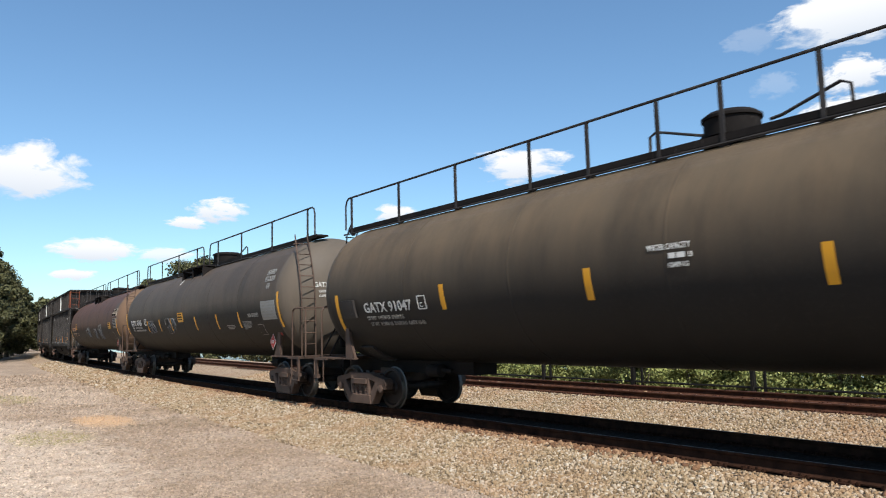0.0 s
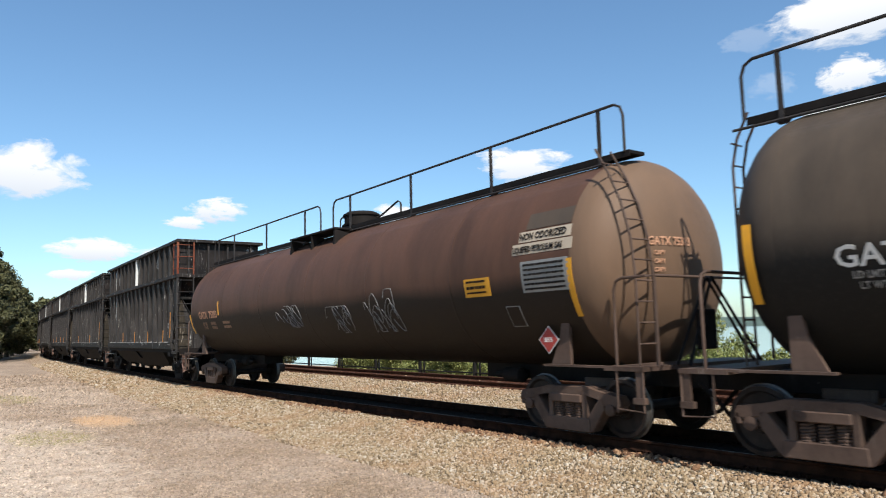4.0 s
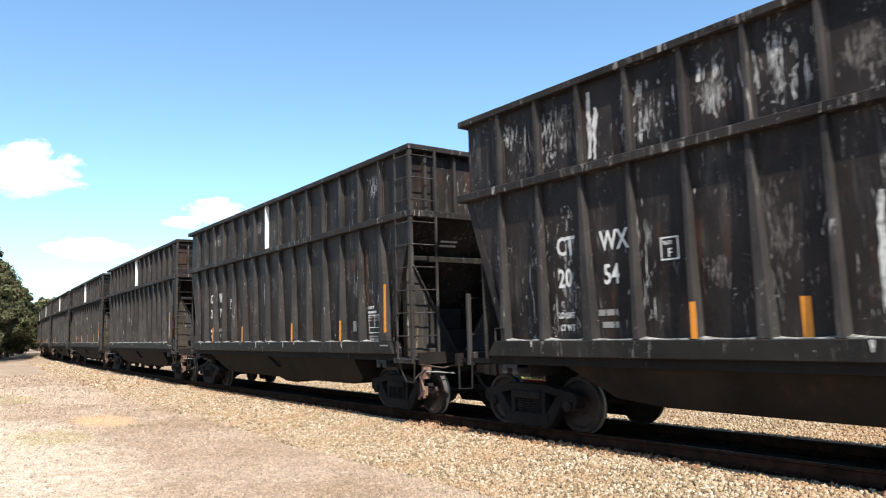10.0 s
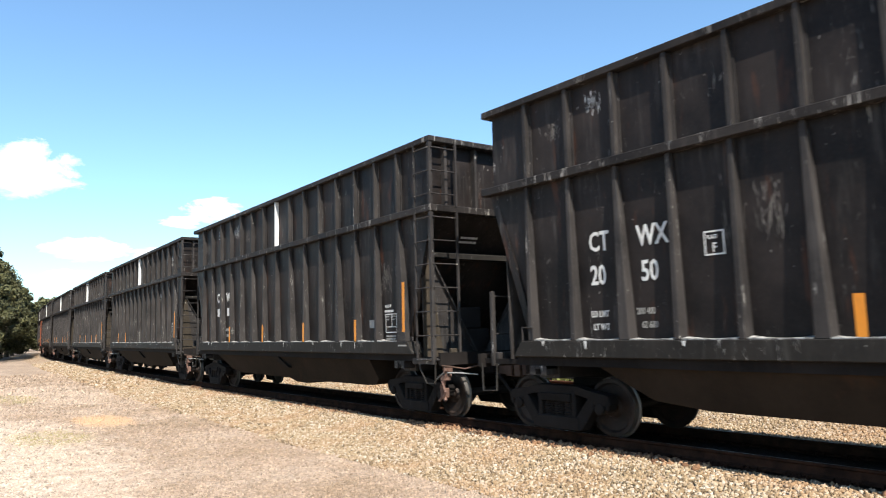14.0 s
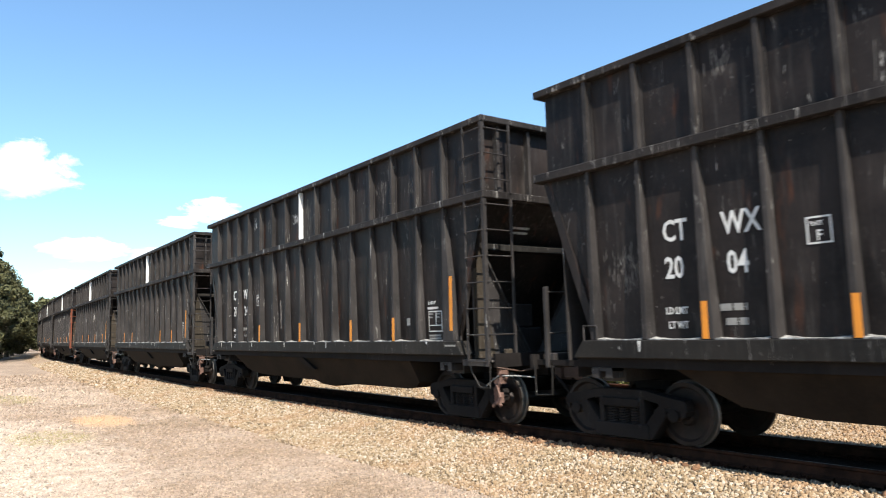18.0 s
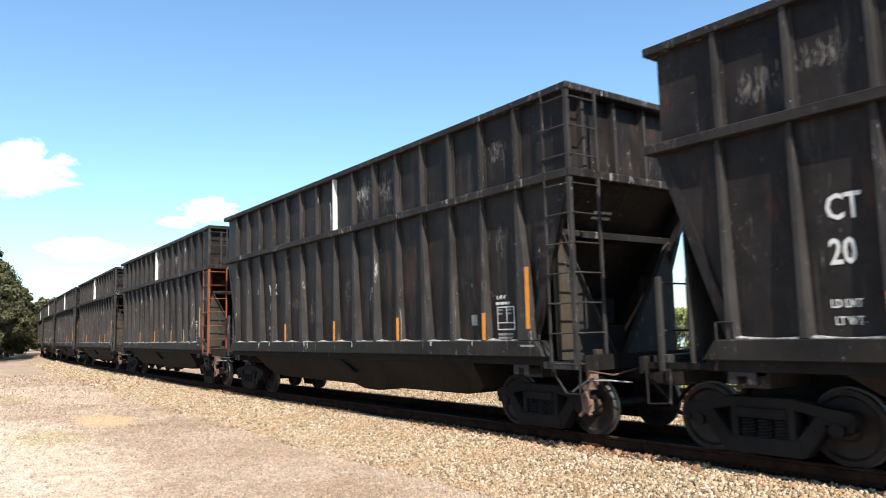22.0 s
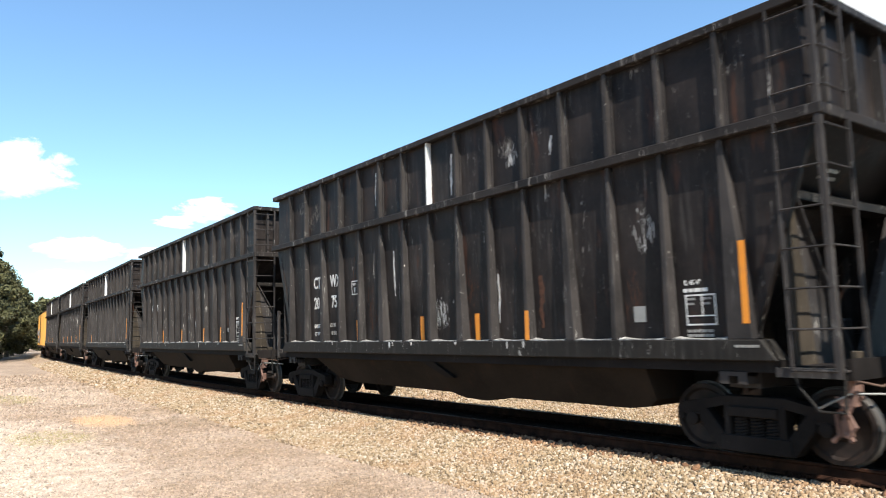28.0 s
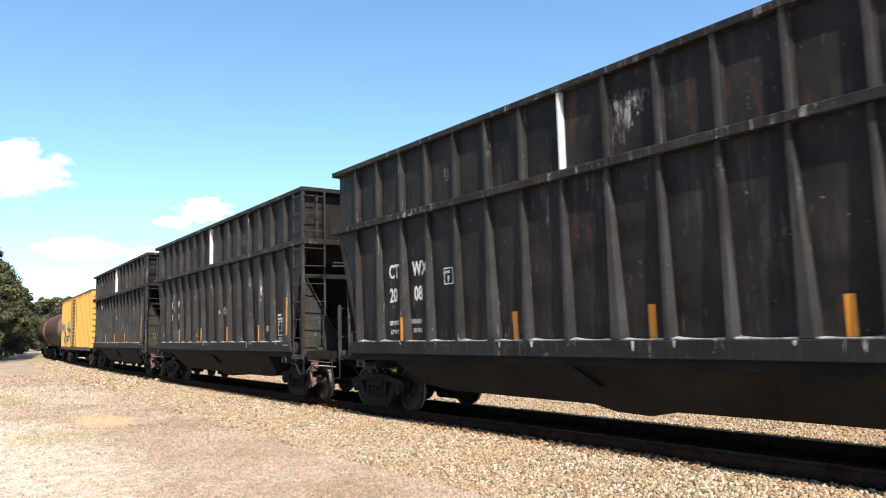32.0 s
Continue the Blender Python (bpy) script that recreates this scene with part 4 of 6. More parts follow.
    add_truck(car, BASE / 2 + 0.18, truck_material, "brown dusty cast truck with coil springs")
    add_truck(car, span - BASE / 2 - inset, truck_material, "brown dusty cast truck with coil springs")
    return car


def side_platform(car, u0, u1):
    """The step beside the valve bonnet, on three brackets."""
    z = TANK_Z + TANK_R
    solid("side_step", car, truck_black, (u0, u1, 0.64, 1.12, z - 0.08, z - 0.04))
    for x in (u0 + 0.05, (u0 + u1) / 2, u1 - 0.05):
        p, r = tank_point(x, 26), tank_point(x, 44)
        bm = bmesh.new()
        a = [(x - 0.04, p.y, p.z), (x - 0.04, 1.10, z - 0.09), (x - 0.04, r.y, r.z), (x - 0.04, (p.y + r.y) / 2, (p.z + r.z) / 2)]
        hexa(bm, a, [(x + 0.04, y, zz) for _, y, zz in a])
        part("step_bracket", bm, truck_black, car)


def framed_letter(car, u, d0, text):
    tank_patch("plate_mark", car, letter_white, u - 0.13, u + 0.13, d0, d0 + 0.8)
    tank_patch("plate_mark", car, letter_white, u - 0.13, u + 0.13, d0 + 9, d0 + 9.8)
    tank_patch("plate_mark", car, letter_white, u + 0.11, u + 0.13, d0, d0 + 9)
    tank_patch("plate_mark", car, letter_white, u - 0.13, u - 0.11, d0, d0 + 9)
    tank_text(car, text, 0.13, letter_white, u + 0.06, d0 + 8)


def tank_rows(car, material, u, deg, rows):
    """Small writing on the skin as bars: rows of (along, degrees down, width, height)."""
    rng = random.Random(int(u * 100) + int(deg))
    for a, d, w, h in rows:
        bm = bmesh.new()
        notched_bar(bm, a, w, h, 0.0, rng)
        g = deg + d
        part("writing", bm, material, car, at=Matrix.Translation(tank_point(u, g, 0.011)) @ pose(0, 0, 0, 90 - g))


def scrawl(car, u0, u1, d0, d1, seed, material=None, r=0.012):
    """Spray-painted graffiti: loose looping strokes on the skin."""
    rng = random.Random(seed)
    for k in range(9):
        bm = bmesh.new()
        u, d = rng.uniform(u0, u1), rng.uniform(d0, d1)
        pts = []
        a, b = rng.uniform(0, 6), rng.uniform(0.5, 1.0)
        for i in range(14):
            f = i / 13
            pts.append(tank_point(u + (u1 - u0) * 0.22 * math.sin(a + f * 5.5 * b), min(d1, max(d0, d + (d1 - d0) * 0.35 * math.cos(a * 1.7 + f * 7.0 * b))), 0.001))
        rod(bm, pts, r, 4)
        part("graffiti", bm, material or graffiti, car, "loose grey spray-paint graffiti")


def head_text(car, x, rows, material):
    """Lines on the head: (text, size, side, height)."""
    for text, size, y, z in rows:
        for word in text.split():
            w = size * 0.53 * len(word)
            d = min(0.95, math.hypot(y - w / 2, z + size * 0.35 - TANK_Z) / TANK_R)
            c = math.sqrt(1 - d * d)
            turn = math.degrees(math.atan(HEAD / TANK_R * (y - w / 2) / TANK_R / c))
            at = x + HEAD * (1 - c) + w / 2 * math.tan(radians(turn)) - 0.014
            m = Matrix.Translation((at, y, z)) @ pose(0, 0, 0, 90, 0, -90 - turn)
            narrow(part("lettering", letters(word, size, material), None, car, at=m), 0.85)
            y -= w + size * 0.4


def placard(car, u, z, y):
    """A red diamond placard in its holder."""
    m = Matrix.Translation((u, y, z)) @ Matrix.Rotation(radians(45), 4, "Y")
    for name, k, mat, t in (("placard", 0.15, letter_white, 0.006), ("placard", 0.135, red_mark, 0.010)):
        bm = bmesh.new()
        box(bm, -k, k, 0, t, -k, k)
        part(name, bm, mat, car, "red diamond hazard placard", at=m)
    side_text("lettering", car, "1075", 0.10, letter_white, u + 0.11, y + 0.012, z - 0.035)


# ---- box car ----
def box_car():
    car = tagged(new("box_car"), "yellow steel box car with ribbed door and faded graffiti", "box car")
    ln = 15.2
    for s in (-1, 1):
        solid("side_wall", car, yellow_paint, (0.1, ln - 0.1, min(s * 1.42, s * 1.46), max(s * 1.42, s * 1.46), 1.1, 4.55))
        for k in range(25):
            x = 0.3 + k * 0.61
            if abs(x - ln / 2) > 1.3:
                solid("side_post", car, yellow_paint, (x - 0.05, x + 0.05, min(s * 1.46, s * 1.52), max(s * 1.46, s * 1.52), 1.15, 4.5))
        door = solid("door", car, yellow_paint, (ln / 2 - 1.25, ln / 2 + 1.25, min(s * 1.49, s * 1.55), max(s * 1.49, s * 1.55), 1.2, 4.45))
        for k in range(13):
            solid("door_rib", door, truck_brown, (ln / 2 - 1.15, ln / 2 - 0.2, min(s * 1.55, s * 1.58), max(s * 1.55, s * 1.58), 1.35 + k * 0.24, 1.44 + k * 0.24))
        solid("side_sill", car, truck_brown, (0.0, ln, min(s * 1.40, s * 1.5), max(s * 1.40, s * 1.5), 0.95, 1.15))
    for x, t in ((0.05, -1), (ln - 0.05, 1)):
        solid("end_wall", car, yellow_paint, (x - 0.03, x + 0.03, -1.42, 1.42, 1.1, 4.6))
        for k in range(9):
            solid("end_rib", car, yellow_paint, (min(x, x + t * 0.09), max(x, x + t * 0.09), -1.3, 1.3, 1.4 + k * 0.35, 1.52 + k * 0.35))
    bm = bmesh.new()
    v = [(-1.52, 4.52), (-1.45, 4.60), (0, 4.80), (1.45, 4.60), (1.52, 4.52), (0, 4.65)]
    a = [bm.verts.new((0, y, z)) for y, z in v]
    b = [bm.verts.new((ln, y, z)) for y, z in v]
    bm.faces.new(a), bm.faces.new(b[::-1])
    for i in range(6):
        bm.faces.new((a[i], b[i], b[(i + 1) % 6], a[(i + 1) % 6]))
    part("roof", bm, truck_brown, car)
    solid("floor_frame", car, truck_black, (0.0, ln, -1.2, 1.2, 0.9, 1.1), (-0.2, ln + 0.2, -0.3, 0.3, 0.78, 1.0))
    rng = random.Random(5)
    for k in range(12):
        bm = bmesh.new()
        x, z = rng.uniform(8.6, 14.4), rng.uniform(1.3, 2.5)
        rod(bm, [(x, 1.522, z), (x + rng.uniform(-.2, .2), 1.522, z + rng.uniform(.1, .5)), (x + rng.uniform(.2, .6), 1.522, z + rng.uniform(-.1, .3))], 0.07, 4)
        part("graffiti", bm, graffiti, car, "faded grey graffiti")
    for x, way in ((-0.2, -1), (ln + 0.2, 1)):
        add_coupler(car, x, way, truck_brown)
    add_truck(car, 1.9, truck_brown, "brown cast truck")
    add_truck(car, ln - 1.9, truck_brown, "brown cast truck")
    return car, ln

# ---- ground, water, far shore ----
def spot(m, x, y, rx, ry, n):
    """A ragged patch on the ground, 1 in its middle."""
    a = m.math("POWER", m.math("ABSOLUTE", m.math("DIVIDE", m.math("SUBTRACT", m.axis(0), x), rx)), 2.0)
    b = m.math("POWER", m.math("ABSOLUTE", m.math("DIVIDE", m.math("SUBTRACT", m.axis(1), y), ry)), 2.0)
    d = m.math("ADD", m.math("ADD", a, b), m.math("MULTIPLY", m.math("SUBTRACT", n, 0.5), 2.2))
    return m.ramp(d, [(0.35, 1.0), (1.0, 0.0)])


def ground_material():
    """Packed grey-tan gravel, whiter crushed stone beside it, earth and thin weeds."""
    m = Mat("gravel_ground", 0.95)
    return road_tone(m, True).m


def road_tone(m, packed):
    v = m.coords(kind="Object")
    n1, n2 = m.noise(v, 0.5, 6, 0.65), m.noise(v, 2.2, 6, 0.7)
    base = m.ramp(n1, [(0.32, (0.240, 0.172, 0.116)), (0.5, (0.298, 0.220, 0.159)), (0.68, (0.341, 0.263, 0.198))])
    white = m.math("MAXIMUM", spot(m, 16.0, -0.5, 9.0, 3.6, n2), m.math("MULTIPLY", spot(m, 31.0, -5.2, 7.0, 2.4, n2), 0.45))
    c = m.mix(m.math("MULTIPLY", white, 0.8), base, (0.455, 0.365, 0.285))
    if packed:
        grain = m.ramp(m.voronoi(v, 17.0, out="Color"), [(0.15, 0.74), (0.5, 0.97), (0.9, 1.16)])
    else:
        geo = m.n.new("ShaderNodeNewGeometry")
        grain = m.ramp(geo.outputs["Random Per Island"], [(0.0, 0.62), (0.35, 0.92), (0.8, 1.05), (1.0, 1.35)])
    c = m.mix(1.0, c, grain, "MULTIPLY")
    c = m.mix(1.0, c, m.ramp(m.noise(v, 6.0, 6, 0.75), [(0.32, 0.78), (0.68, 1.18)]), "MULTIPLY")
    c = m.mix(m.math("MULTIPLY", spot(m, 19.6, -4.5, 1.6, 0.75, n2), 0.7), c, (0.461, 0.293, 0.164))
    grass = m.math("MAXIMUM", spot(m, 29.3, -3.7, 2.6, 0.9, n2), spot(m, 17.2, -2.9, 1.7, 0.9, n2))
    grass = m.math("MULTIPLY", grass, m.ramp(m.noise(v, 9, 4, 0.7), [(0.42, 0.0), (0.6, 0.8)]))
    c = m.mix(grass, c, (0.213, 0.181, 0.060))
    return m.color(c).bump(m.noise(v, 20, 3, 0.6), 0.3, 0.02)


GROUND_Z = -0.42


def ground_height(x, y):
    """Flat by the track, falling to the river beyond the second track."""
    far = 0.0
    d = -(y + 0.09 * max(0.0, x - 20) + 20.5)
    if d > 0:
        far = -min(5.5, d * 0.45)
    return GROUND_Z + far + (0.04 * noise.noise((x * 0.4, y * 0.4, 0)) if abs(x) < 80 and abs(y) < 60 else 0.0)


def build_ground():
    xs = [-4000, -1500, -600, -250, -120, -60, -30, -15] + [-8 + i * 0.6 for i in range(64)] + [31 + i * 4 for i in range(45)] + [220, 300, 450, 800, 1500, 4000]
    ys = [-4000, -1500, -700, -350, -200, -140, -110, -90, -75, -65, -58, -52, -47, -43, -40, -38, -36, -34, -32, -30, -28, -26, -25] + [-24 + i * 0.6 for i in range(60)] + [13, 16, 20, 30, 50, 90, 180, 400, 1000, 4000]
    bm = bmesh.new()
    grid = [[bm.verts.new((x, y, ground_height(x, y))) for y in ys] for x in xs]
    for i in range(len(xs) - 1):
        for j in range(len(ys) - 1):
            bm.faces.new((grid[i][j], grid[i + 1][j], grid[i + 1][j + 1], grid[i][j + 1]))
    ob = new("ground", mesh_of(bm, "ground", ground_material(), smooth=True))
    return tagged(ob, "tan and grey gravel ground beside the railway", "ground", kind="structure")


build_ground()


def swept(name, section, s0, s1, step, material, label, category, side=0.0, line=None):
    """A strip of the given cross-section (side, z) laid along the track's line."""
    bm = bmesh.new()
    rows, s = [], s0
    while s < s1 + 1e-6:
        rows.append([bm.verts.new((line or on_line)(s, side + y, z)[0]) for y, z in section])
        s += step
    n = len(section)
    for a, b in zip(rows, rows[1:]):
        for i in range(n - 1):
            bm.faces.new((a[i], a[i + 1], b[i + 1], b[i]))
    me = mesh_of(bm, name, material, smooth=True)
    return tagged(new(name, me), label, category, kind="structure")


def ballast_material():
    m = Mat("ballast", 0.92)
    v = m.coords()
    cells = m.voronoi(v, 16.0, out="Color")
    tone = m.ramp(cells, [(0.1, (0.135, 0.088, 0.052)), (0.5, (0.281, 0.202, 0.131)), (0.9, (0.371, 0.299, 0.228))])
    c = m.mix(m.ramp(m.noise(v, 0.7, 4), [(0.45, 0.0), (0.75, 0.45)]), tone, (0.271, 0.149, 0.079))
    return m.color(c).bump(m.voronoi(v, 16.0), 0.9, 0.03).m


def stone_material():
    m = Mat("ballast_stone", 0.9)
    geo = m.n.new("ShaderNodeNewGeometry")
    r = geo.outputs["Random Per Island"]
    c = m.ramp(r, [(0.0, (0.095, 0.070, 0.044)), (0.25, (0.215, 0.150, 0.086)), (0.55, (0.300, 0.222, 0.136)), (0.85, (0.345, 0.276, 0.198)), (1.0, (0.440, 0.380, 0.305))])
    c = m.mix(m.ramp(m.noise(m.coords(), 0.8, 4), [(0.45, 0.0), (0.72, 0.5)]), c, (0.298, 0.166, 0.088))
    return m.color(c).m


BALLAST, STONE = ballast_material(), stone_material()
# rail colour darkened: shade beneath the cars is put into it
rail_brown = Mat("rail_brown", 0.9)
rail_brown.b.inputs["Specular IOR Level"].default_value = 0.04
rail_brown.color(rail_brown.ramp(rail_brown.noise(rail_brown.coords(), 5, 5, 0.65), [(0.3, (0.010, 0.006, 0.0045)), (0.7, (0.045, 0.021, 0.013))]))
rail_brown = rail_brown.m
rail_head = Mat("rail_head", 0.6, 0.3).color((0.10, 0.088, 0.078)).m
tie_wood = Mat("tie_wood", 0.9)
tie_wood.color(tie_wood.ramp(tie_wood.noise(tie_wood.shifted((1, 8, 8)), 3, 5), [(0.3, (0.02, 0.014, 0.010)), (0.7, (0.07, 0.05, 0.035))]))
tie_wood = tie_wood.m

# the second track runs a little apart from the first
def on_second(s, side=0.0, z=0.0):
    return on_line(s, side - 6.1, z)


BED = [(-2.3, GROUND_Z + 0.02), (-1.9, GROUND_Z + 0.05), (-1.3, -0.24), (-0.9, -0.20), (0.9, -0.205), (1.0, -0.185), (1.45, -0.20), (2.3, -0.37), (2.9, GROUND_Z + 0.015)]
# ballast with the train's shade painted in as a near-black colour
def shaded_ballast_material():
    m = Mat("shaded_ballast", 0.95)
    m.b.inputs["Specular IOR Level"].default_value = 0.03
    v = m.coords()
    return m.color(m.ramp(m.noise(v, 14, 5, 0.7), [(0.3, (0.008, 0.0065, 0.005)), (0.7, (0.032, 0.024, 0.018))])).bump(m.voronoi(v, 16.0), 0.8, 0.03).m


SHADED_BALLAST = shaded_ballast_material()
# dark strip laid between the rails to deepen the shade beneath the cars
swept("ballast_middle", [(-0.90, -0.195), (-0.66, -0.166), (0.66, -0.166), (0.86, -0.195)], -40, 150, 1.0, SHADED_BALLAST, "ballast between the rails, darkened with the train's shade", "ballast")
swept("ballast_bed", BED, -40, 150, 1.0, BALLAST, "tan crushed-stone ballast under the rails", "ballast")
swept("ballast_bed_far", BED, -30, 70, 1.0, BALLAST, "tan crushed-stone ballast of the second track", "ballast", line=on_second)

RAIL = [(-0.07, -0.17), (-0.07, -0.155), (-0.012, -0.13), (-0.010, -0.045), (-0.036, -0.03), (-0.036, -0.004), (-0.028, 0.0), (-0.006, 0.001), (0.016, 0.001), (0.028, 0.0), (0.036, -0.004), (0.036, -0.03), (0.010, -0.045), (0.012, -0.13), (0.07, -0.155), (0.07, -0.17)]


# sunlit counterpart of the darkened rail colour, in red-brown rust
rail_rust = Mat("rail_rust", 0.9)
rail_rust.color(rail_rust.ramp(rail_rust.noise(rail_rust.coords(), 6, 5, 0.65), [(0.3, (0.030, 0.012, 0.007)), (0.7, (0.095, 0.038, 0.021))]))
rail_rust = rail_rust.m


def lay_track(name, line, s0, s1, label, ties_from, ties_to, steel, head, gauge=0.7535):
    top = tagged(new(name), label, "railway track", kind="structure")
    for s in (-1, 1):
        bm = bmesh.new()
        rows, a = [], s0
        while a < s1:
            rows.append([bm.verts.new(line(a, s * gauge + y, z)[0]) for y, z in RAIL])
            a += 1.0
        for p, q in zip(rows, rows[1:]):
            for i in range(len(RAIL) - 1):
                bm.faces.new((p[i], p[i + 1], q[i + 1], q[i]))
        me = mesh_of(bm, "rail", steel)
        me.materials.append(head)
        for i, p in enumerate(me.polygons):
            if p.center.z > 0.0008:
                p.material_index = 1
        ob = new("rail", me)
        ob.parent = top
    bm = bmesh.new()
    box(bm, -0.115, 0.115, -1.25, 1.25, -0.36, -0.174)
    tie = mesh_of(bm, "tie", tie_wood, bevel=0.015)
    bm = bmesh.new()
    for s in (-1, 1):
        box(bm, -0.09, 0.09, s * gauge - 0.17, s * gauge + 0.17, -0.174, -0.158)
        for y in (-0.10, 0.10):
            for x in (-0.05, 0.05):
                box(bm, x - 0.012, x + 0.012, s * gauge + y - 0.014, s * gauge + y + 0.014, -0.165, -0.128)
        box(bm, 0.12, 0.145, s * gauge - 0.10, s * gauge + 0.11, -0.178, -0.135)
        box(bm, -0.145, -0.12, s * gauge - 0.10, s * gauge + 0.11, -0.178, -0.135)
    plate = mesh_of(bm, "tie_plate", steel)
    a = ties_from
    rng = random.Random(3)
    while a < ties_to:
        p, th = line(a + rng.uniform(-0.03, 0.03))
        m = Matrix.Translation(p) @ Matrix.Rotation(th + rng.uniform(-0.01, 0.01), 4, "Z")
        for nm, me in (("tie", tie), ("tie_plate", plate)):
            ob = new(nm, me)
            ob.parent, ob.matrix_basis = top, m
        a += 0.52
    return top


lay_track("track_1", on_line, -60, 400, "railway track with dark rails on wooden ties", -1, 75, rail_brown, rail_head)
lay_track("track_2", on_second, -30, 70, "second railway track with brown rusted rails", -3, 40, rail_rust, rail_rust)


def scatter(name, spots, material, label, category):
    """Broken stones, each a skewed block: rows of x, y, z, size."""
    rng = np.random.default_rng(4)
    n = len(spots)
    cube = np.array([(x, y, z) for x in (-1, 1) for y in (-1, 1) for z in (-1, 1)], float) * 0.5
    v = cube[None] * rng.uniform(0.55, 1.25, (n, 1, 3)) + rng.uniform(-0.22, 0.22, (n, 8, 3))
    q = rng.normal(size=(n, 4))
    q /= np.linalg.norm(q, axis=1)[:, None]
    w, x, y, z = q.T
    rot = np.stack([1 - 2 * (y * y + z * z), 2 * (x * y - z * w), 2 * (x * z + y * w), 2 * (x * y + z * w), 1 - 2 * (x * x + z * z), 2 * (y * z - x * w), 2 * (x * z - y * w), 2 * (y * z + x * w), 1 - 2 * (x * x + y * y)], 1).reshape(n, 3, 3)
    v = np.einsum("nij,nkj->nki", rot, v) * spots[:, None, 3:4] + spots[:, None, :3]
    quads = np.array([(0, 1, 3, 2), (4, 6, 7, 5), (0, 4, 5, 1), (2, 3, 7, 6), (0, 2, 6, 4), (1, 5, 7, 3)])
    loops = (quads[None] + 8 * np.arange(n)[:, None, None]).reshape(-1)
    me = bpy.data.meshes.new(name)
    me.vertices.add(8 * n)
    me.vertices.foreach_set("co", v.reshape(-1))
    me.loops.add(len(loops))
    me.loops.foreach_set("vertex_index", loops.astype(np.int32))
    me.polygons.add(6 * n)
    me.polygons.foreach_set("loop_start", (4 * np.arange(6 * n)).astype(np.int32))
    me.update(calc_edges=True)
    me.materials.append(material)
    return tagged(new(name, me), label, category, kind="stuff")


def bed_height(y):
    for (a, za), (b, zb) in zip(BED, BED[1:]):
        if a <= y <= b:
            return za + (zb - za) * (y - a) / (b - a)
    return GROUND_Z


def ballast_spots():
    rng = random.Random(9)
    out = []
    for s0, s1, y0, y1, per, size, line in ((1.5, 14, 0.93, 3.3, 1250, 0.034, on_line), (14, 30, 0.92, 3.2, 560, 0.044, on_line), (30, 70, 0.9, 3.0, 90, 0.085, on_line),
                                            (1.5, 24, -2.3, -0.86, 340, 0.042, on_line), (24, 60, -2.3, -0.86, 80, 0.07, on_line),
                                            (0, 16, 0.9, 4.5, 560, 0.035, on_second), (16, 34, 0.9, 4.2, 200, 0.05, on_second), (0, 30, -0.7, 0.7, 60, 0.06, on_second)):
        for _ in range(int((s1 - s0) * (y1 - y0) * per)):
            s, y = rng.uniform(s0, s1), rng.uniform(y0, y1)
            if abs(abs(y) - 0.7535) < 0.12:
                continue
            p = line(s, y)[0]
            k = size * rng.uniform(0.55, 1.3)
            out.append((p.x, p.y, bed_height(y) + rng.uniform(-0.2, 0.3) * k, k))
    return np.array(out)


scatter("ballast_stones", ballast_spots(), STONE, "loose tan and grey crushed ballast stones", "ballast")


def road_spots():
    """Loose gravel, thinner with distance along the road."""
    rng = random.Random(19)
    out = []
    for _ in range(70000):
        a, r = radians(rng.uniform(-52.0, -5.0)), 8.6 * math.exp(rng.uniform(0.0, 1.0) ** 1.15 * 1.75)
        x, y = r * math.cos(a), r * math.sin(a)
        if on_line(x)[0].y + 2.5 + rng.uniform(-0.5, 0.9) < y:
            k = rng.uniform(0.014, 0.034) * max(1.0, r / 12)
            out.append((x, y, ground_height(x, y) + rng.uniform(-0.25, 0.12) * k, k))
    return np.array(out)


scatter("road_gravel", road_spots(), road_tone(Mat("road_gravel", 0.95), False).m, "loose pale gravel on the road", "gravel")


def rusty_spots():
    rng = random.Random(29)
    out = []
    for _ in range(5200):
        s, y = rng.uniform(1.0, 40.0), 0.92 + abs(rng.gauss(0.0, 0.16))
        p, k = on_line(s, y)[0], rng.uniform(0.03, 0.065)
        if noise.noise((s * 0.35, 4.0, 0)) > -0.15:
            out.append((p.x, p.y, bed_height(y) + 0.35 * k, k))
    return np.array(out)


def rusty_stone():
    m = Mat("rusty_stone", 0.92)
    geo = m.n.new("ShaderNodeNewGeometry")
    return m.color(m.ramp(geo.outputs["Random Per Island"], [(0.0, (0.077, 0.039, 0.023)), (0.5, (0.200, 0.108, 0.058)), (1.0, (0.293, 0.185, 0.108))])).m


scatter("rusty_ballast", rusty_spots(), rusty_stone(), "rust-stained ballast stones beside the rail", "ballast")


def water_material():
    m = Mat("river_water", 0.12)
    m.b.inputs["Base Color"].default_value = (0.22, 0.25, 0.255, 1)
    return m.bump(m.noise(m.coords((0.3, 1, 1)), 0.9, 4), 0.25, 0.05).m


def build_water():
    bm = bmesh.new()
    v = [bm.verts.new(p) for p in ((-1500, -33, -3.2), (3000, -33, -3.2), (3000, -2500, -3.2), (-1500, -2500, -3.2))]
    bm.faces.new(v)
    return tagged(new("water", mesh_of(bm, "water", water_material())), "calm pale blue river behind the railway", "river", kind="structure")


build_water()


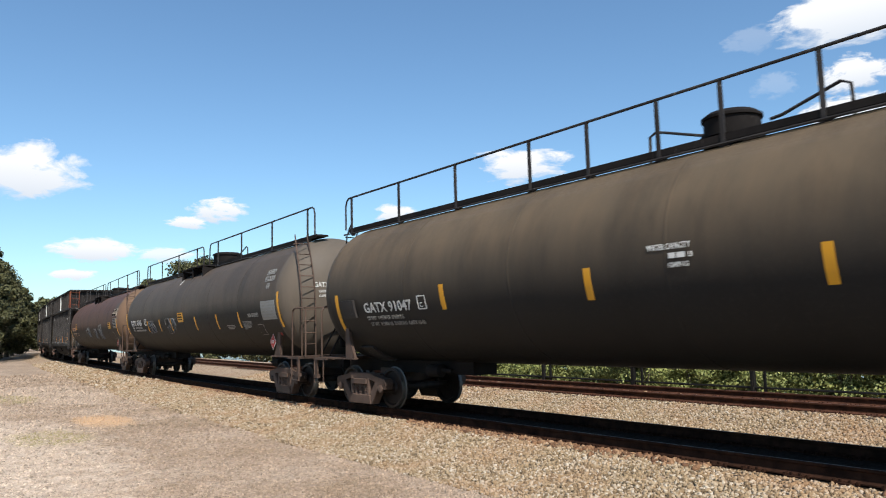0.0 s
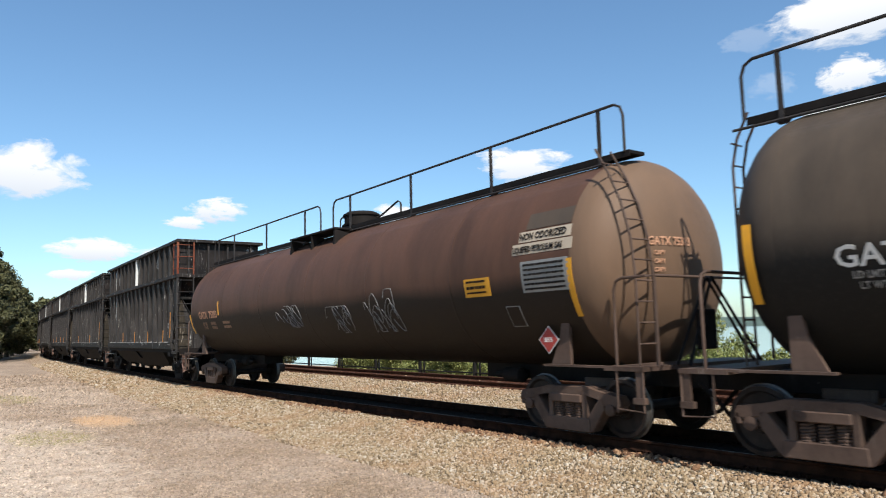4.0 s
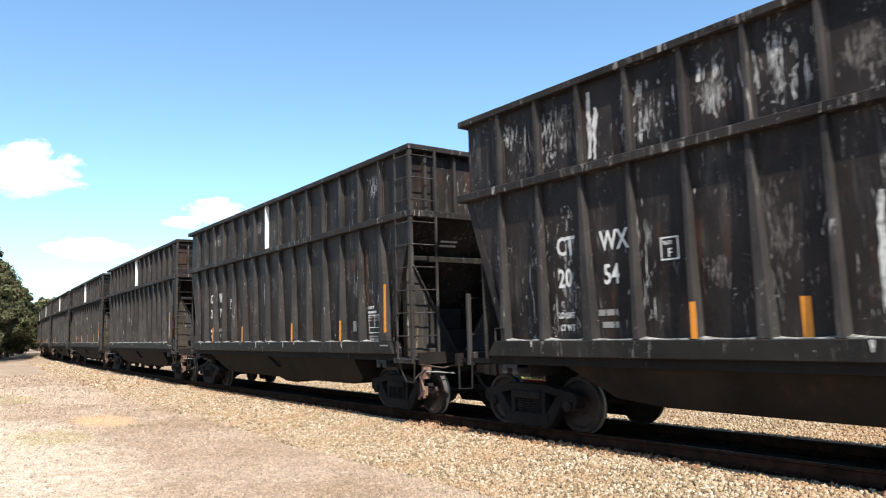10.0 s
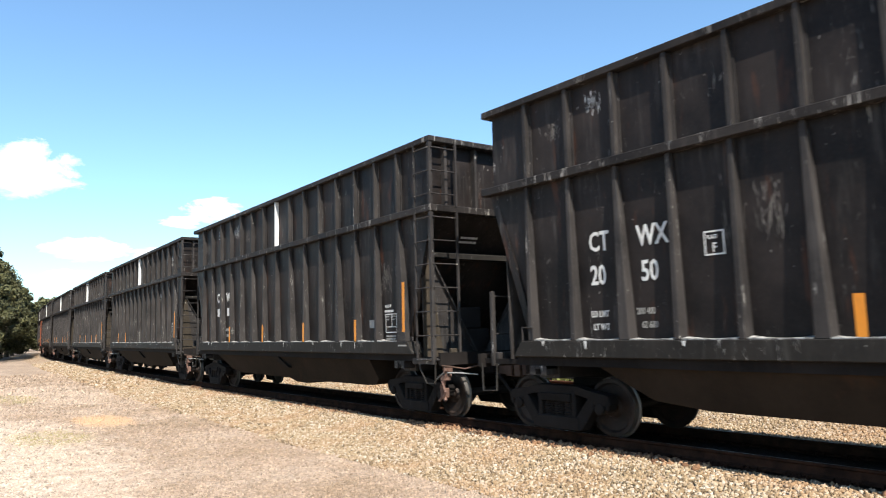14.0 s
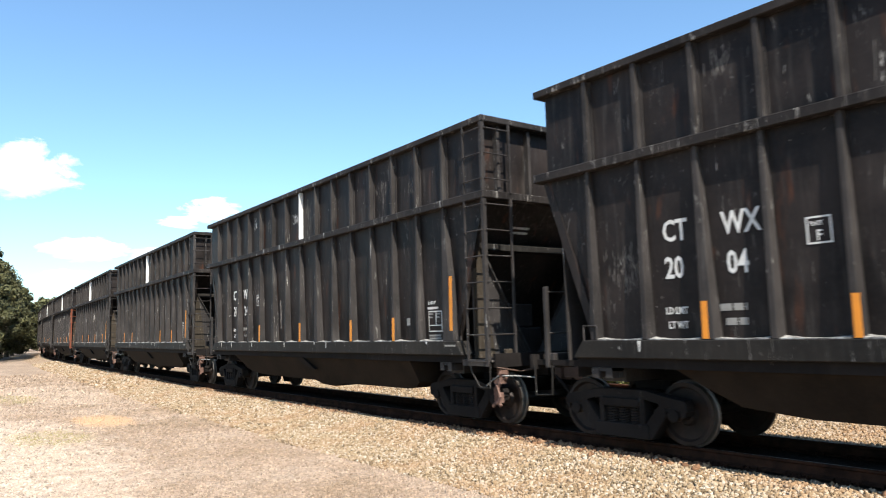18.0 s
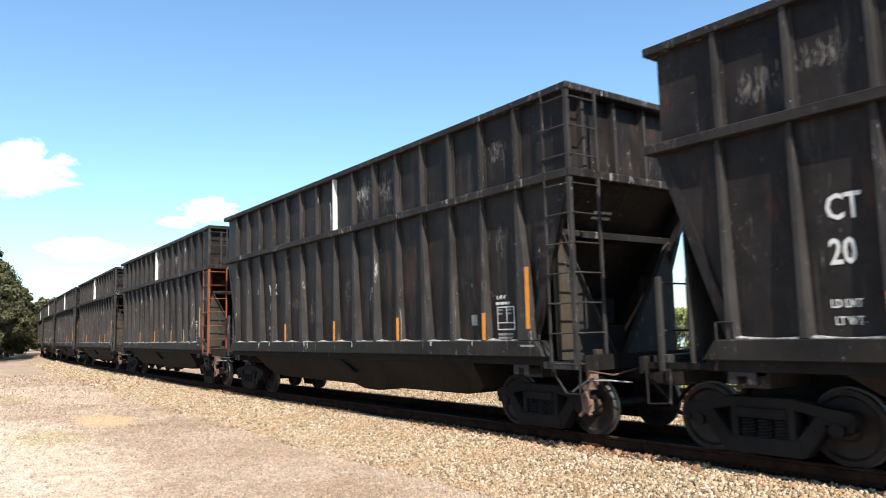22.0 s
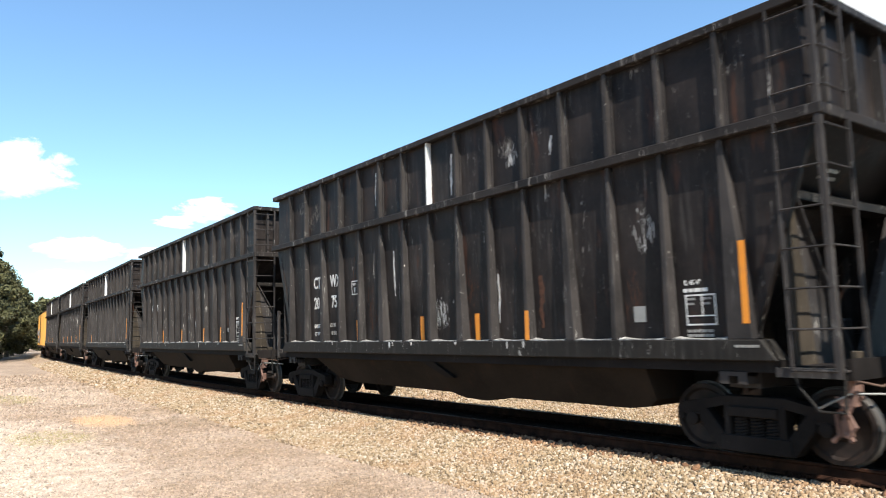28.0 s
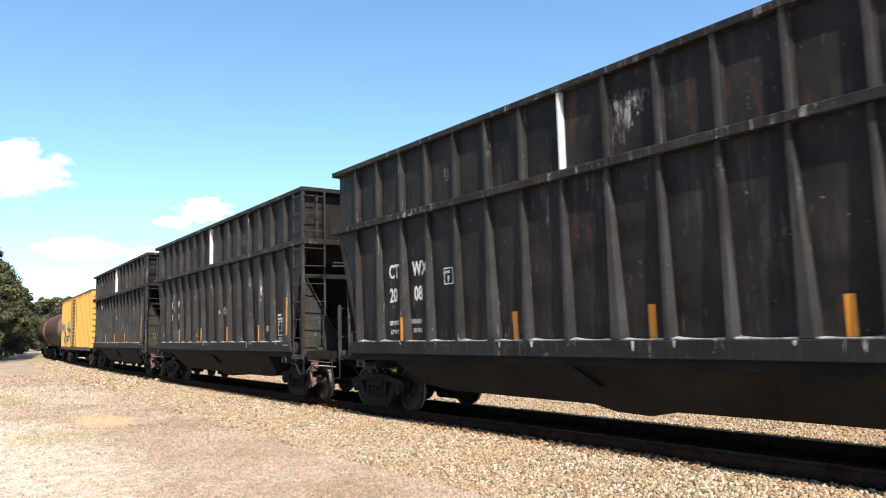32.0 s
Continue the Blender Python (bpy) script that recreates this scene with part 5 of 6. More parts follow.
def hill_material():
    m = Mat("wooded_hill", 0.95)
    v = m.coords()
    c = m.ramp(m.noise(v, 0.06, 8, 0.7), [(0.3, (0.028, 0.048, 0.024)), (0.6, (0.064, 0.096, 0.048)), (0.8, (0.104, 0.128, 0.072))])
    # air haze painted in: woodland colour mixed part-way to pale blue
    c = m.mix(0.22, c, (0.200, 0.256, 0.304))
    return m.color(c).bump(m.noise(v, 0.12, 6, 0.7), 1.0, 4.0).m


def build_hill():
    bm = bmesh.new()
    rows = []
    for i in range(91):
        a = -2.9 + i * 0.03
        k = min(1.0, max(0.0, (-math.degrees(a) - 62.2) / 7.0))
        ridge = 1500 * math.tan(radians(0.7 + 3.0 * k * k * (3 - 2 * k))) + 9 * noise.noise((a * 9, 2.2, 0))
        ring = []
        for j in range(15):
            f = j / 14
            r = 1100 + 700 * f
            z = -3.6 + ridge * math.sin(min(1.0, f * 1.5) * math.pi / 2) * (1 + 0.12 * noise.noise((a * 30, f * 6, 1)))
            ring.append(bm.verts.new((r * math.cos(a), r * math.sin(a), z)))
        rows.append(ring)
    for p, q in zip(rows, rows[1:]):
        for j in range(14):
            bm.faces.new((p[j], q[j], q[j + 1], p[j + 1]))
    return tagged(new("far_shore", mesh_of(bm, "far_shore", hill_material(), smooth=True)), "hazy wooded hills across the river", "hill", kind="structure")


build_hill()

# ---- plants ----
def leaf_material(name, dark, light):
    m = Mat(name, 0.6)
    geo = m.n.new("ShaderNodeNewGeometry")
    c = m.ramp(geo.outputs["Random Per Island"], [(0.0, dark), (0.7, light), (1.0, tuple(min(1, a * 1.35) for a in light))])
    m.color(c)
    m.b.inputs["Transmission Weight"].default_value = 0.0
    m.b.inputs["Subsurface Weight"].default_value = 0.0
    return m.m


tree_leaf = leaf_material("tree_leaf", (0.026, 0.028, 0.013), (0.090, 0.088, 0.038))
bush_leaf = leaf_material("bush_leaf", (0.085, 0.105, 0.028), (0.215, 0.230, 0.075))
bark = Mat("bark", 0.9)
bark.color(bark.ramp(bark.noise(bark.coords((1, 1, 0.3)), 6, 5), [(0.3, (0.05, 0.04, 0.03)), (0.7, (0.14, 0.11, 0.08))]))
bark = bark.m


def leaves_mesh(name, clumps, per, leaf, material, seed):
    """Small bent leaves spread over clumps of (x, y, z, radius)."""
    rng = np.random.default_rng(seed)
    cl = np.array(clumps)
    n = per * len(cl)
    c = np.repeat(cl, per, axis=0)
    d = rng.normal(size=(n, 3))
    d /= np.linalg.norm(d, axis=1)[:, None]
    p = c[:, :3] + d * c[:, 3:4] * rng.uniform(0.55, 1.08, (n, 1)) * np.array([1, 1, 0.8])
    up = d + rng.normal(scale=0.6, size=(n, 3))
    up /= np.linalg.norm(up, axis=1)[:, None]
    a = np.cross(up, rng.normal(size=(n, 3)))
    a /= np.linalg.norm(a, axis=1)[:, None]
    b = np.cross(up, a)
    s = leaf * rng.uniform(0.6, 1.3, (n, 1))
    v = np.stack([p - a * s, p + b * s * 0.55 + up * s * 0.15, p + a * s, p - b * s * 0.55 + up * s * 0.15], 1).reshape(-1, 3)
    me = bpy.data.meshes.new(name)
    me.vertices.add(4 * n)
    me.vertices.foreach_set("co", v.reshape(-1))
    me.loops.add(4 * n)
    me.loops.foreach_set("vertex_index", np.arange(4 * n, dtype=np.int32))
    me.polygons.add(n)
    me.polygons.foreach_set("loop_start", (4 * np.arange(n)).astype(np.int32))
    me.update(calc_edges=True)
    me.materials.append(material)
    return me


def tree(x, y, height, spread, seed, label, material=None, leaf=0.13, per=330, low=0.10, clumps=74):
    rng = random.Random(seed)
    z0 = ground_height(x, y) - 0.05
    top = tagged(new("tree"), label, "tree", "trees along the road")
    top.location = (x, y, z0)
    bm = bmesh.new()
    turned(bm, [(0, height * 0.035), (height * 0.08, height * 0.024), (height * 0.4, height * 0.017), (height * 0.8, height * 0.006)], (0, 0, 0), (rng.uniform(-.05, .05), rng.uniform(-.05, .05), 1), 10)
    for k in range(9):
        a, h = rng.uniform(0, math.tau), height * rng.uniform(0.2, 0.7)
        r = spread * rng.uniform(0.5, 0.85)
        rod(bm, [(0, 0, h), (math.cos(a) * r * 0.5, math.sin(a) * r * 0.5, h + height * 0.08), (math.cos(a) * r, math.sin(a) * r, h + height * 0.14)], height * 0.006, 5)
    part("trunk", bm, bark, top, smooth=True)
    cl = []
    for k in range(clumps):
        f = rng.uniform(low, 1.0)
        w = spread * (0.35 + 0.75 * math.sin(math.pi * min(1.0, 0.15 + 0.85 * f) ** 0.9)) * rng.uniform(0.35, 1.0)
        a = rng.uniform(0, math.tau)
        cl.append((math.cos(a) * w, math.sin(a) * w, height * f * 0.94, spread * rng.uniform(0.13, 0.27)))
    part("crown", leaves_mesh("crown", cl, per, leaf, material or tree_leaf, seed), None, top)
    return top


for i, (x, y, h, w) in enumerate(((92, -8.6, 13.0, 4.0), (96, -10.6, 10.6, 3.5), (103, -11.6, 10.8, 3.9), (112, -13.4, 9.6, 3.7), (122, -15.2, 9.2, 3.9), (84, -6.0, 14.3, 4.4), (134, -18.0, 8.6, 3.7))):
    tree(x, y, h, w, 20 + i, "leafy dark green roadside tree in full summer leaf")
for i, (x, y, h, w) in enumerate(((165, -26.5, 11.0, 5.0), (176, -31.0, 11.5, 5.5), (190, -37, 11.5, 6.0))):
    tagged(tree(x, y, h, w, 40 + i, "distant green tree beyond the bend of the track", leaf=0.35, per=90), group="trees beyond the bend")
for i, (x, y, h, w) in enumerate(((72, -25.0, 10.2, 4.2), (68, -29.0, 10.6, 4.2), (82, -24.5, 8.6, 4.0), (70, -21.4, 7.0, 3.4), (78, -28.0, 10.0, 4.4))):
    tagged(tree(x, y, h, w, 50 + i, "green tree behind the railway near the river", leaf=0.16), group="trees behind the railway")


def bush(x, y, w, h, seed):
    rng = random.Random(seed)
    top = tagged(new("bush"), "sunlit green riverside bush behind the fence", "bush", "bushes behind the fence")
    z0 = ground_height(x, y) - 0.1
    top.location = (x, y, z0)
    bm = bmesh.new()
    for k in range(7):
        a = rng.uniform(0, math.tau)
        rod(bm, [(0, 0, 0), (math.cos(a) * w * 0.3, math.sin(a) * w * 0.3, h * 0.5), (math.cos(a) * w * 0.55, math.sin(a) * w * 0.55, h * 0.85)], 0.02, 4)
    part("stems", bm, bark, top)
    cl = [(rng.uniform(-w, w), rng.uniform(-w, w) * 0.7, h * rng.uniform(0.02, 0.85), rng.uniform(0.25, 0.45)) for _ in range(26)]
    part("leaves", leaves_mesh("leaves", cl, 260, 0.045, bush_leaf, seed), None, top)


rng = random.Random(77)
for k in range(48):
    s = 0.5 + k * 0.75
    p = on_second(s, -4.8 + rng.uniform(-0.6, 0.5))[0]
    bush(p.x, p.y, rng.uniform(0.7, 1.1), rng.uniform(1.0, 1.7), 100 + k)


for k, (a, d, h) in enumerate(((-53.4, 24.0, 2.3), (-55.2, 25.0, 2.7), (-57.2, 24.0, 2.6), (-58.6, 25.5, 2.2))):
    bush(d * math.cos(radians(a)), d * math.sin(radians(a)), 0.9, h + 0.3, 160 + k)


# ---- fence behind the second track ----
fence_black = painted_steel("fence_black", (0.006, 0.006, 0.006), (0.014, 0.013, 0.012), (0.1, 0.09, 0.08), 0.62)


def build_fence():
    top = tagged(new("fence"), "low black pipe fence along the second track", "fence")
    off = -2.8
    s = -2.0
    while s < 40:
        for ds in (0.0, 0.34):
            p, th = on_second(s + ds, off)
            bm = bmesh.new()
            r = 0.055 if ds else 0.03
            box(bm, -r, r, -r, r, GROUND_Z - 0.1, 0.50)
            part("post", bm, fence_black, top, at=Matrix.Translation(p) @ Matrix.Rotation(th, 4, "Z"))
        for z in (-0.10, 0.47):
            a, b = on_second(s, off)[0], on_second(s + 4.0, off)[0]
            bar("fence_rail", top, fence_black, [(a.x, a.y, z), (b.x, b.y, z)], 0.03)
        s += 4.0


build_fence()


# ---- clouds ----
def cloud_material(seed, dense):
    m = Mat("cloud", 1.0)
    m.n.remove(m.b)
    out = m.n["Material Output"]
    v = m.coords((1, 1, 1), "Generated")
    off = m.n.new("ShaderNodeVectorMath")
    off.inputs[1].default_value = (seed * 3.7, seed * 1.3, 0)
    m.l.new(v, off.inputs[0])
    n = m.noise(off.outputs[0], 4.5, 8, 0.6, 0.3)
    u, w = m.axis(0, "Generated"), m.axis(1, "Generated")
    def bell(a, lo):
        return m.math("MULTIPLY", m.math("SUBTRACT", a, 0.5), lo)
    r2 = m.math("ADD", m.math("POWER", m.math("ABSOLUTE", bell(u, 2.0)), 2.0), m.math("POWER", m.math("ABSOLUTE", bell(w, 2.0)), 2.0))
    f = m.math("SUBTRACT", m.math("ADD", m.math("MULTIPLY", n, 1.5), 0.05), r2)
    alpha = m.ramp(f, [(0.34, 0.0), (0.62, dense)])
    # cards glow by themselves; bluish base and white top are painted shading
    em, tr, mx = m.n.new("ShaderNodeEmission"), m.n.new("ShaderNodeBsdfTransparent"), m.n.new("ShaderNodeMixShader")
    m.l.new(m.ramp(w, [(0.15, (0.72, 0.78, 0.86)), (0.6, (1.0, 1.0, 1.0))]), em.inputs["Color"])
    em.inputs["Strength"].default_value = 0.76
    m.l.new(alpha, mx.inputs[0])
    m.l.new(tr.outputs[0], mx.inputs[1])
    m.l.new(em.outputs[0], mx.inputs[2])
    m.l.new(mx.outputs[0], out.inputs["Surface"])
    return m.m


CLOUDS = []


def cloud(az, el, wide, high, seed, dense=1.0):
    """A cloud far off: heading and height in degrees, size in degrees."""
    d = 2400.0
    c = Vector((math.cos(radians(az)) * math.cos(radians(el)), math.sin(radians(az)) * math.cos(radians(el)), math.sin(radians(el)))) * d
    w, h = d * math.tan(radians(wide / 2)), d * math.tan(radians(high / 2))
    bm = bmesh.new()
    bm.faces.new([bm.verts.new(p) for p in ((-w, -h, 0), (w, -h, 0), (w, h, 0), (-w, h, 0))])
    ob = tagged(new("cloud", mesh_of(bm, "cloud", cloud_material(seed, dense))), "small white fair-weather cumulus cloud", "cloud", "clouds in the sky", "structure")
    ob.matrix_world = Matrix.Translation(c) @ (c * -1).to_track_quat("Z", "Y").to_matrix().to_4x4()
    return ob


CLOUDS.append(cloud(-8.01, 11.80, 10.72, 6.10, 1, 1.0))
CLOUDS.append(cloud(-20.62, 9.69, 6.77, 2.98, 2, 1.0))
CLOUDS.append(cloud(-18.46, 8.61, 4.52, 1.49, 3, 1.0))
CLOUDS.append(cloud(-12.04, 6.44, 8.47, 2.71, 4, 1.0))
CLOUDS.append(cloud(-10.64, 4.64, 4.52, 1.35, 5, 1.0))
CLOUDS.append(cloud(-44.95, 12.93, 11.29, 4.20, 6, 1.0))
CLOUDS.append(cloud(-34.34, 9.45, 5.08, 2.30, 7, 1.0))
CLOUDS.append(cloud(-17.09, 6.13, 6.77, 1.90, 8, 0.8))
CLOUDS.append(cloud(-70.49, 11.07, 18.54, 9.27, 30, 1.0))
CLOUDS.append(cloud(-68.58, 14.64, 8.58, 3.16, 31, 1.0))
CLOUDS.append(cloud(-67.84, 7.63, 11.75, 3.62, 32, 0.8))
CLOUDS.append(cloud(-68.95, 20.92, 13.56, 5.88, 33, 1.0))
CLOUDS.append(cloud(-68.95, 16.94, 6.76, 3.83, 34, 1.0))
CLOUDS.append(cloud(-62.55, 20.37, 5.72, 2.86, 35, 0.18))
CLOUDS.append(cloud(-63.84, 17.00, 4.71, 2.83, 36, 0.18))


# ---- the train ----
def add(vehicle, at, a, b):
    TRAIN.append((vehicle, at, a, b))


CONSIST = [  # number and strips of each open car, front to rear
    ("2019", (1.81, 4.40, 7.04, 9.69)), ("2054", (4.44, 5.82, 8.34, 9.65)), ("2077", (2.80, 5.37, 8.83, 11.45)), ("2050", (3.21, 5.82, 8.43)),
    ("", (2.7, 5.3, 8.0, 10.5)), ("2004", (3.24, 5.80, 8.38, 9.70, 11.25)), ("2024", (2.72, 4.39, 7.01, 9.62)), ("2098", (2.60, 4.44, 9.68, 11.40)),
    ("2104", (2.0, 4.54, 7.02, 9.61)), ("", (2.81, 4.6, 7.1, 9.6)), ("2061", (2.7, 4.4, 6.74, 7.45, 9.55)), ("2075", (4.67, 5.88, 7.51, 9.92)),
    ("2110", (2.85, 4.49, 7.09, 9.7)), ("2008", (3.23, 5.69, 8.31, 11.07)), ("", (2.7, 5.3, 8.0, 10.5)), ("", (4.4, 7.0, 9.7))]
PLAIN = "black ribbed open-top gondola car with worn paint"
base_plain = gondola(black_paint, rib_paint, rib_paint, 7, PLAIN + " and dusty sills")
base_scuffed = gondola(black_scuffed, rib_paint, rib_paint, 7, PLAIN + " and many white scuffs")
car_red_top = gondola(black_scuffed, red_lead, rib_paint, 7, "black gondola car with white scuffs and a red upper ladder")
car_red_low = gondola(black_paint, rib_paint, red_lead, 7, "black ribbed gondola car with a red-painted front ladder")
USUAL = LEN, RIBP
LONGER = 14.55, 0.875  # the ninth car is a little longer
LEN, RIBP = LONGER
car_long = gondola(black_paint, rib_paint, rib_paint, 7, PLAIN + " and a longer body")
LEN, RIBP = USUAL
OPEN_CARS = []
WEIGHTS = {2: ("201 800", "61 200"), 3: ("200 400", "62 600"), 6: ("201 800", "61 200"), 10: ("202 500", "60 500"), 11: ("202 500", "60 500"), 12: ("201 800", "61 200")}
SLACK = {0: -0.07, 1: -0.07, 4: 0.04, 5: 0.03, 6: -0.19, 7: -0.17, 8: -0.28, 9: 0.03, 10: -0.05, 12: -0.14, 13: -0.12}  # play in the couplings
for i in range(len(CONSIST)):
    if i == 0:
        car = car_red_top
    elif i == 9:
        car = car_red_low
    elif i == 8:
        car = car_long
    elif i == 1:
        car = base_scuffed
    elif i == 3:
        car = base_plain
    else:
        car = None
    OPEN_CARS.append(car)
for i, car in enumerate(OPEN_CARS):
    if car is None:
        OPEN_CARS[i] = copy_thing(base_scuffed if i == 2 else base_plain, Matrix())
for i, (number, strips) in enumerate(CONSIST):
    LEN, RIBP = LONGER if i == 8 else USUAL
    mark_gondola(OPEN_CARS[i], number, strips, 300 + i, 0.80 if i == 3 else 0.0, WEIGHTS.get(i))
    add(OPEN_CARS[i], i * CAR_PITCH + SLACK.get(i, 0.0), 0.31 + BASE / 2, LEN - 0.44 - BASE / 2)
LEN, RIBP = USUAL

WEAR = (  # car, name, material, place, top, bottom, width, on the upper sheet
    (0, "paint_splash", smear_white, 12.08, 4.92, 4.1, 0.11, 1), (0, "paint_splash", smear_white, 12.00, 5.0, 4.0, 0.11, 1), (0, "paint_splash", smear_white, 11.92, 4.85, 4.05, 0.10, 1), (0, "paint_splash", smear_white, 12.0, 3.7, 2.3, 0.10, 0), (0, "paint_splash", smear_white, 11.88, 3.6, 1.7, 0.09, 0), (0, "paint_splash", smear_white, 11.76, 3.3, 1.5, 0.06, 0), (0, "paint_run", smear_white, 11.25, 4.8, 4.2, 0.10, 1),
    (1, "paint_splash", smear_white, 11.2, 4.95, 3.98, 0.11, 1), (1, "paint_splash", smear_white, 11.05, 4.7, 3.95, 0.09, 1), (1, "scuff", smear_white, 12.3, 3.3, 1.5, 0.3, 0), (1, "scuff", smear_white, 11.7, 3.4, 1.5, 0.3, 0), (1, "scuff", smear_white, 10.4, 3.3, 1.6, 0.25, 0), (1, "scuff", smear_white, 12.0, 4.9, 4.0, 0.4, 1), (1, "scuff", smear_white, 10.3, 4.9, 4.0, 0.4, 1), (1, "scuff", smear_white, 8.4, 4.9, 4.0, 0.4, 1), (1, "scuff", smear_white, 6.6, 3.3, 1.5, 0.25, 0), (1, "scuff", smear_white, 5.0, 4.9, 4.0, 0.3, 1),
    (0, "paint_run", smear_white, 12.04, 3.40, 1.60, 0.10, 0), (0, "paint_run", smear_white, 11.85, 3.1, 1.5, 0.07, 0), (0, "paint_run", smear_white, 12.2, 4.95, 3.95, 0.16, 1), (0, "paint_run", smear_white, 11.9, 4.8, 3.95, 0.10, 1),
    (0, "paint_run", smear_white, 5.76, 3.10, 2.40, 0.04, 0), (0, "paint_run", smear_white, 6.37, 2.2, 1.5, 0.04, 0), (0, "paint_run", smear_pale, 4.67, 2.1, 1.6, 0.05, 0), (0, "scuff", smear_pale, 10.0, 3.2, 1.9, 0.14, 0),
    (1, "paint_run", smear_white, 6.83, 3.3, 1.45, 0.02, 0), (1, "paint_run", pink_mark, 6.42, 2.35, 1.55, 0.10, 0), (1, "paint_run", pink_mark, 6.05, 2.1, 1.5, 0.07, 0), (1, "paint_run", smear_white, 4.33, 1.95, 1.5, 0.06, 0),
    (1, "scuff", smear_white, 7.5, 2.9, 1.6, 0.10, 0), (1, "scuff", smear_pale, 8.6, 3.3, 1.6, 0.16, 0), (1, "scuff", smear_pale, 7.0, 4.9, 4.0, 0.30, 1), (1, "scuff", smear_white, 9.2, 4.9, 4.0, 0.16, 1), (1, "scuff", smear_pale, 2.1, 4.8, 4.2, 0.24, 1), (1, "paint_run", smear_white, 2.75, 2.5, 2.2, 0.05, 0),
    (2, "rust_streak", smear_rust, 9.41, 2.6, 1.5, 0.10, 0), (2, "rust_streak", smear_rust, 8.46, 2.5, 1.6, 0.08, 0), (12, "rust_streak", smear_rust, 12.4, 2.2, 1.75, 0.09, 0), (2, "rust_streak", smear_rust, 2.3, 3.25, 2.65, 0.10, 0), (2, "rust_streak", smear_rust, 1.81, 3.35, 2.2, 0.10, 0), (2, "scuff", smear_pale, 6.6, 4.9, 4.1, 0.25, 1), (2, "paint_run", smear_white, 7.4, 3.0, 1.9, 0.06, 0),
    (3, "scuff", smear_pale, 7.1, 3.3, 1.6, 0.14, 0), (3, "paint_run", smear_white, 6.6, 2.6, 1.6, 0.05, 0), (5, "scuff", smear_white, 6.25, 3.2, 1.9, 0.08, 0), (5, "scuff", smear_pale, 6.5, 4.8, 4.0, 0.22, 1),
    (6, "scuff", smear_pale, 8.5, 2.5, 1.75, 0.10, 0), (6, "scuff", smear_pale, 6.7, 4.9, 3.95, 0.22, 1), (6, "scuff", smear_pale, 3.2, 4.9, 4.0, 0.2, 1),
    (7, "paint_run", smear_white, 5.84, 3.26, 2.5, 0.04, 0), (7, "paint_run", smear_white, 5.97, 2.6, 1.9, 0.05, 0), (7, "paint_run", smear_white, 5.80, 1.9, 1.6, 0.05, 0), (7, "paint_run", smear_white, 6.2, 1.65, 1.43, 0.03, 0), (7, "rust_streak", smear_rust, 5.62, 3.1, 1.5, 0.12, 0),
    (7, "scuff", smear_pale, 4.95, 4.85, 4.0, 0.28, 1), (7, "scuff", smear_pale, 5.9, 4.85, 4.0, 0.30, 1), (7, "scuff", smear_pale, 6.7, 4.7, 4.0, 0.2, 1), (7, "scuff", smear_pale, 4.2, 2.9, 2.0, 0.10, 0), (7, "scuff", smear_white, 9.3, 3.2, 1.7, 0.08, 0),
    (8, "scuff", smear_white, 5.73, 2.6, 2.0, 0.12, 0), (8, "scuff", smear_white, 5.95, 4.75, 4.35, 0.30, 1), (8, "scuff", smear_pale, 5.9, 4.95, 3.95, 0.45, 1), (8, "scuff", smear_pale, 5.1, 4.95, 4.2, 0.30, 1), (8, "paint_run", smear_white, 7.5, 4.6, 3.95, 0.06, 1),
    (10, "rust_streak", smear_rust, 11.6, 2.4, 1.5, 0.14, 0), (11, "rust_streak", smear_rust, 10.0, 3.3, 1.6, 0.14, 0), (11, "scuff", smear_pale, 7.9, 4.9, 4.0, 0.24, 1), (11, "paint_run", smear_white, 9.0, 4.9, 4.2, 0.05, 1),
    (11, "rust_streak", smear_rust, 6.0, 2.7, 1.5, 0.24, 0), (11, "rust_streak", smear_rust, 5.5, 2.2, 1.5, 0.16, 0), (11, "rust_streak", smear_rust, 4.3, 2.4, 1.6, 0.10, 0), (11, "rust_streak", smear_rust, 2.55, 2.4, 1.6, 0.14, 0), (11, "rust_streak", smear_rust, 9.3, 2.6, 1.5, 0.18, 0),
    (11, "paint_run", smear_white, 5.3, 2.5, 1.7, 0.05, 0), (11, "paint_run", smear_white, 6.4, 4.75, 4.0, 0.07, 1), (11, "paint_run", smear_white, 3.9, 4.5, 4.2, 0.06, 1), (11, "paint_run", smear_white, 8.4, 3.2, 2.3, 0.05, 0),
    (12, "paint_run", smear_white, 5.92, 2.15, 1.45, 0.03, 0), (12, "scuff", smear_white, 2.2, 2.7, 2.4, 0.06, 0), (13, "scuff", smear_pale, 6.0, 4.8, 4.0, 0.2, 1), (13, "paint_run", smear_white, 8.0, 3.0, 1.7, 0.05, 0))
NICKS = (2.2, 3.4, 2.4, 1.1, 0.8, 1.0, 1.0, 1.6, 1.0, 1.0, 0.9, 1.0, 0.7, 0.8, 0.6, 0.6)
rng = random.Random(41)
for i, much in enumerate(NICKS):  # chipped patches, more on some cars
    for k in range(int(much * 7)):
        up = rng.random() < 0.6
        rib = RIB0 + RIBP * (rng.randrange(RIBN - 1) + rng.uniform(0.25, 0.75))
        hi = rng.uniform(4.5, 5.0) if up else rng.uniform(2.2, 3.6)
        smear(OPEN_CARS[i], "scuff", rng.choice((smear_white, smear_pale, smear_pale, smear_pale)), rib, hi, hi - rng.uniform(0.3, 0.55 if up else 0.8), rng.uniform(0.12, 0.30), 4000 + 50 * i + k, up)
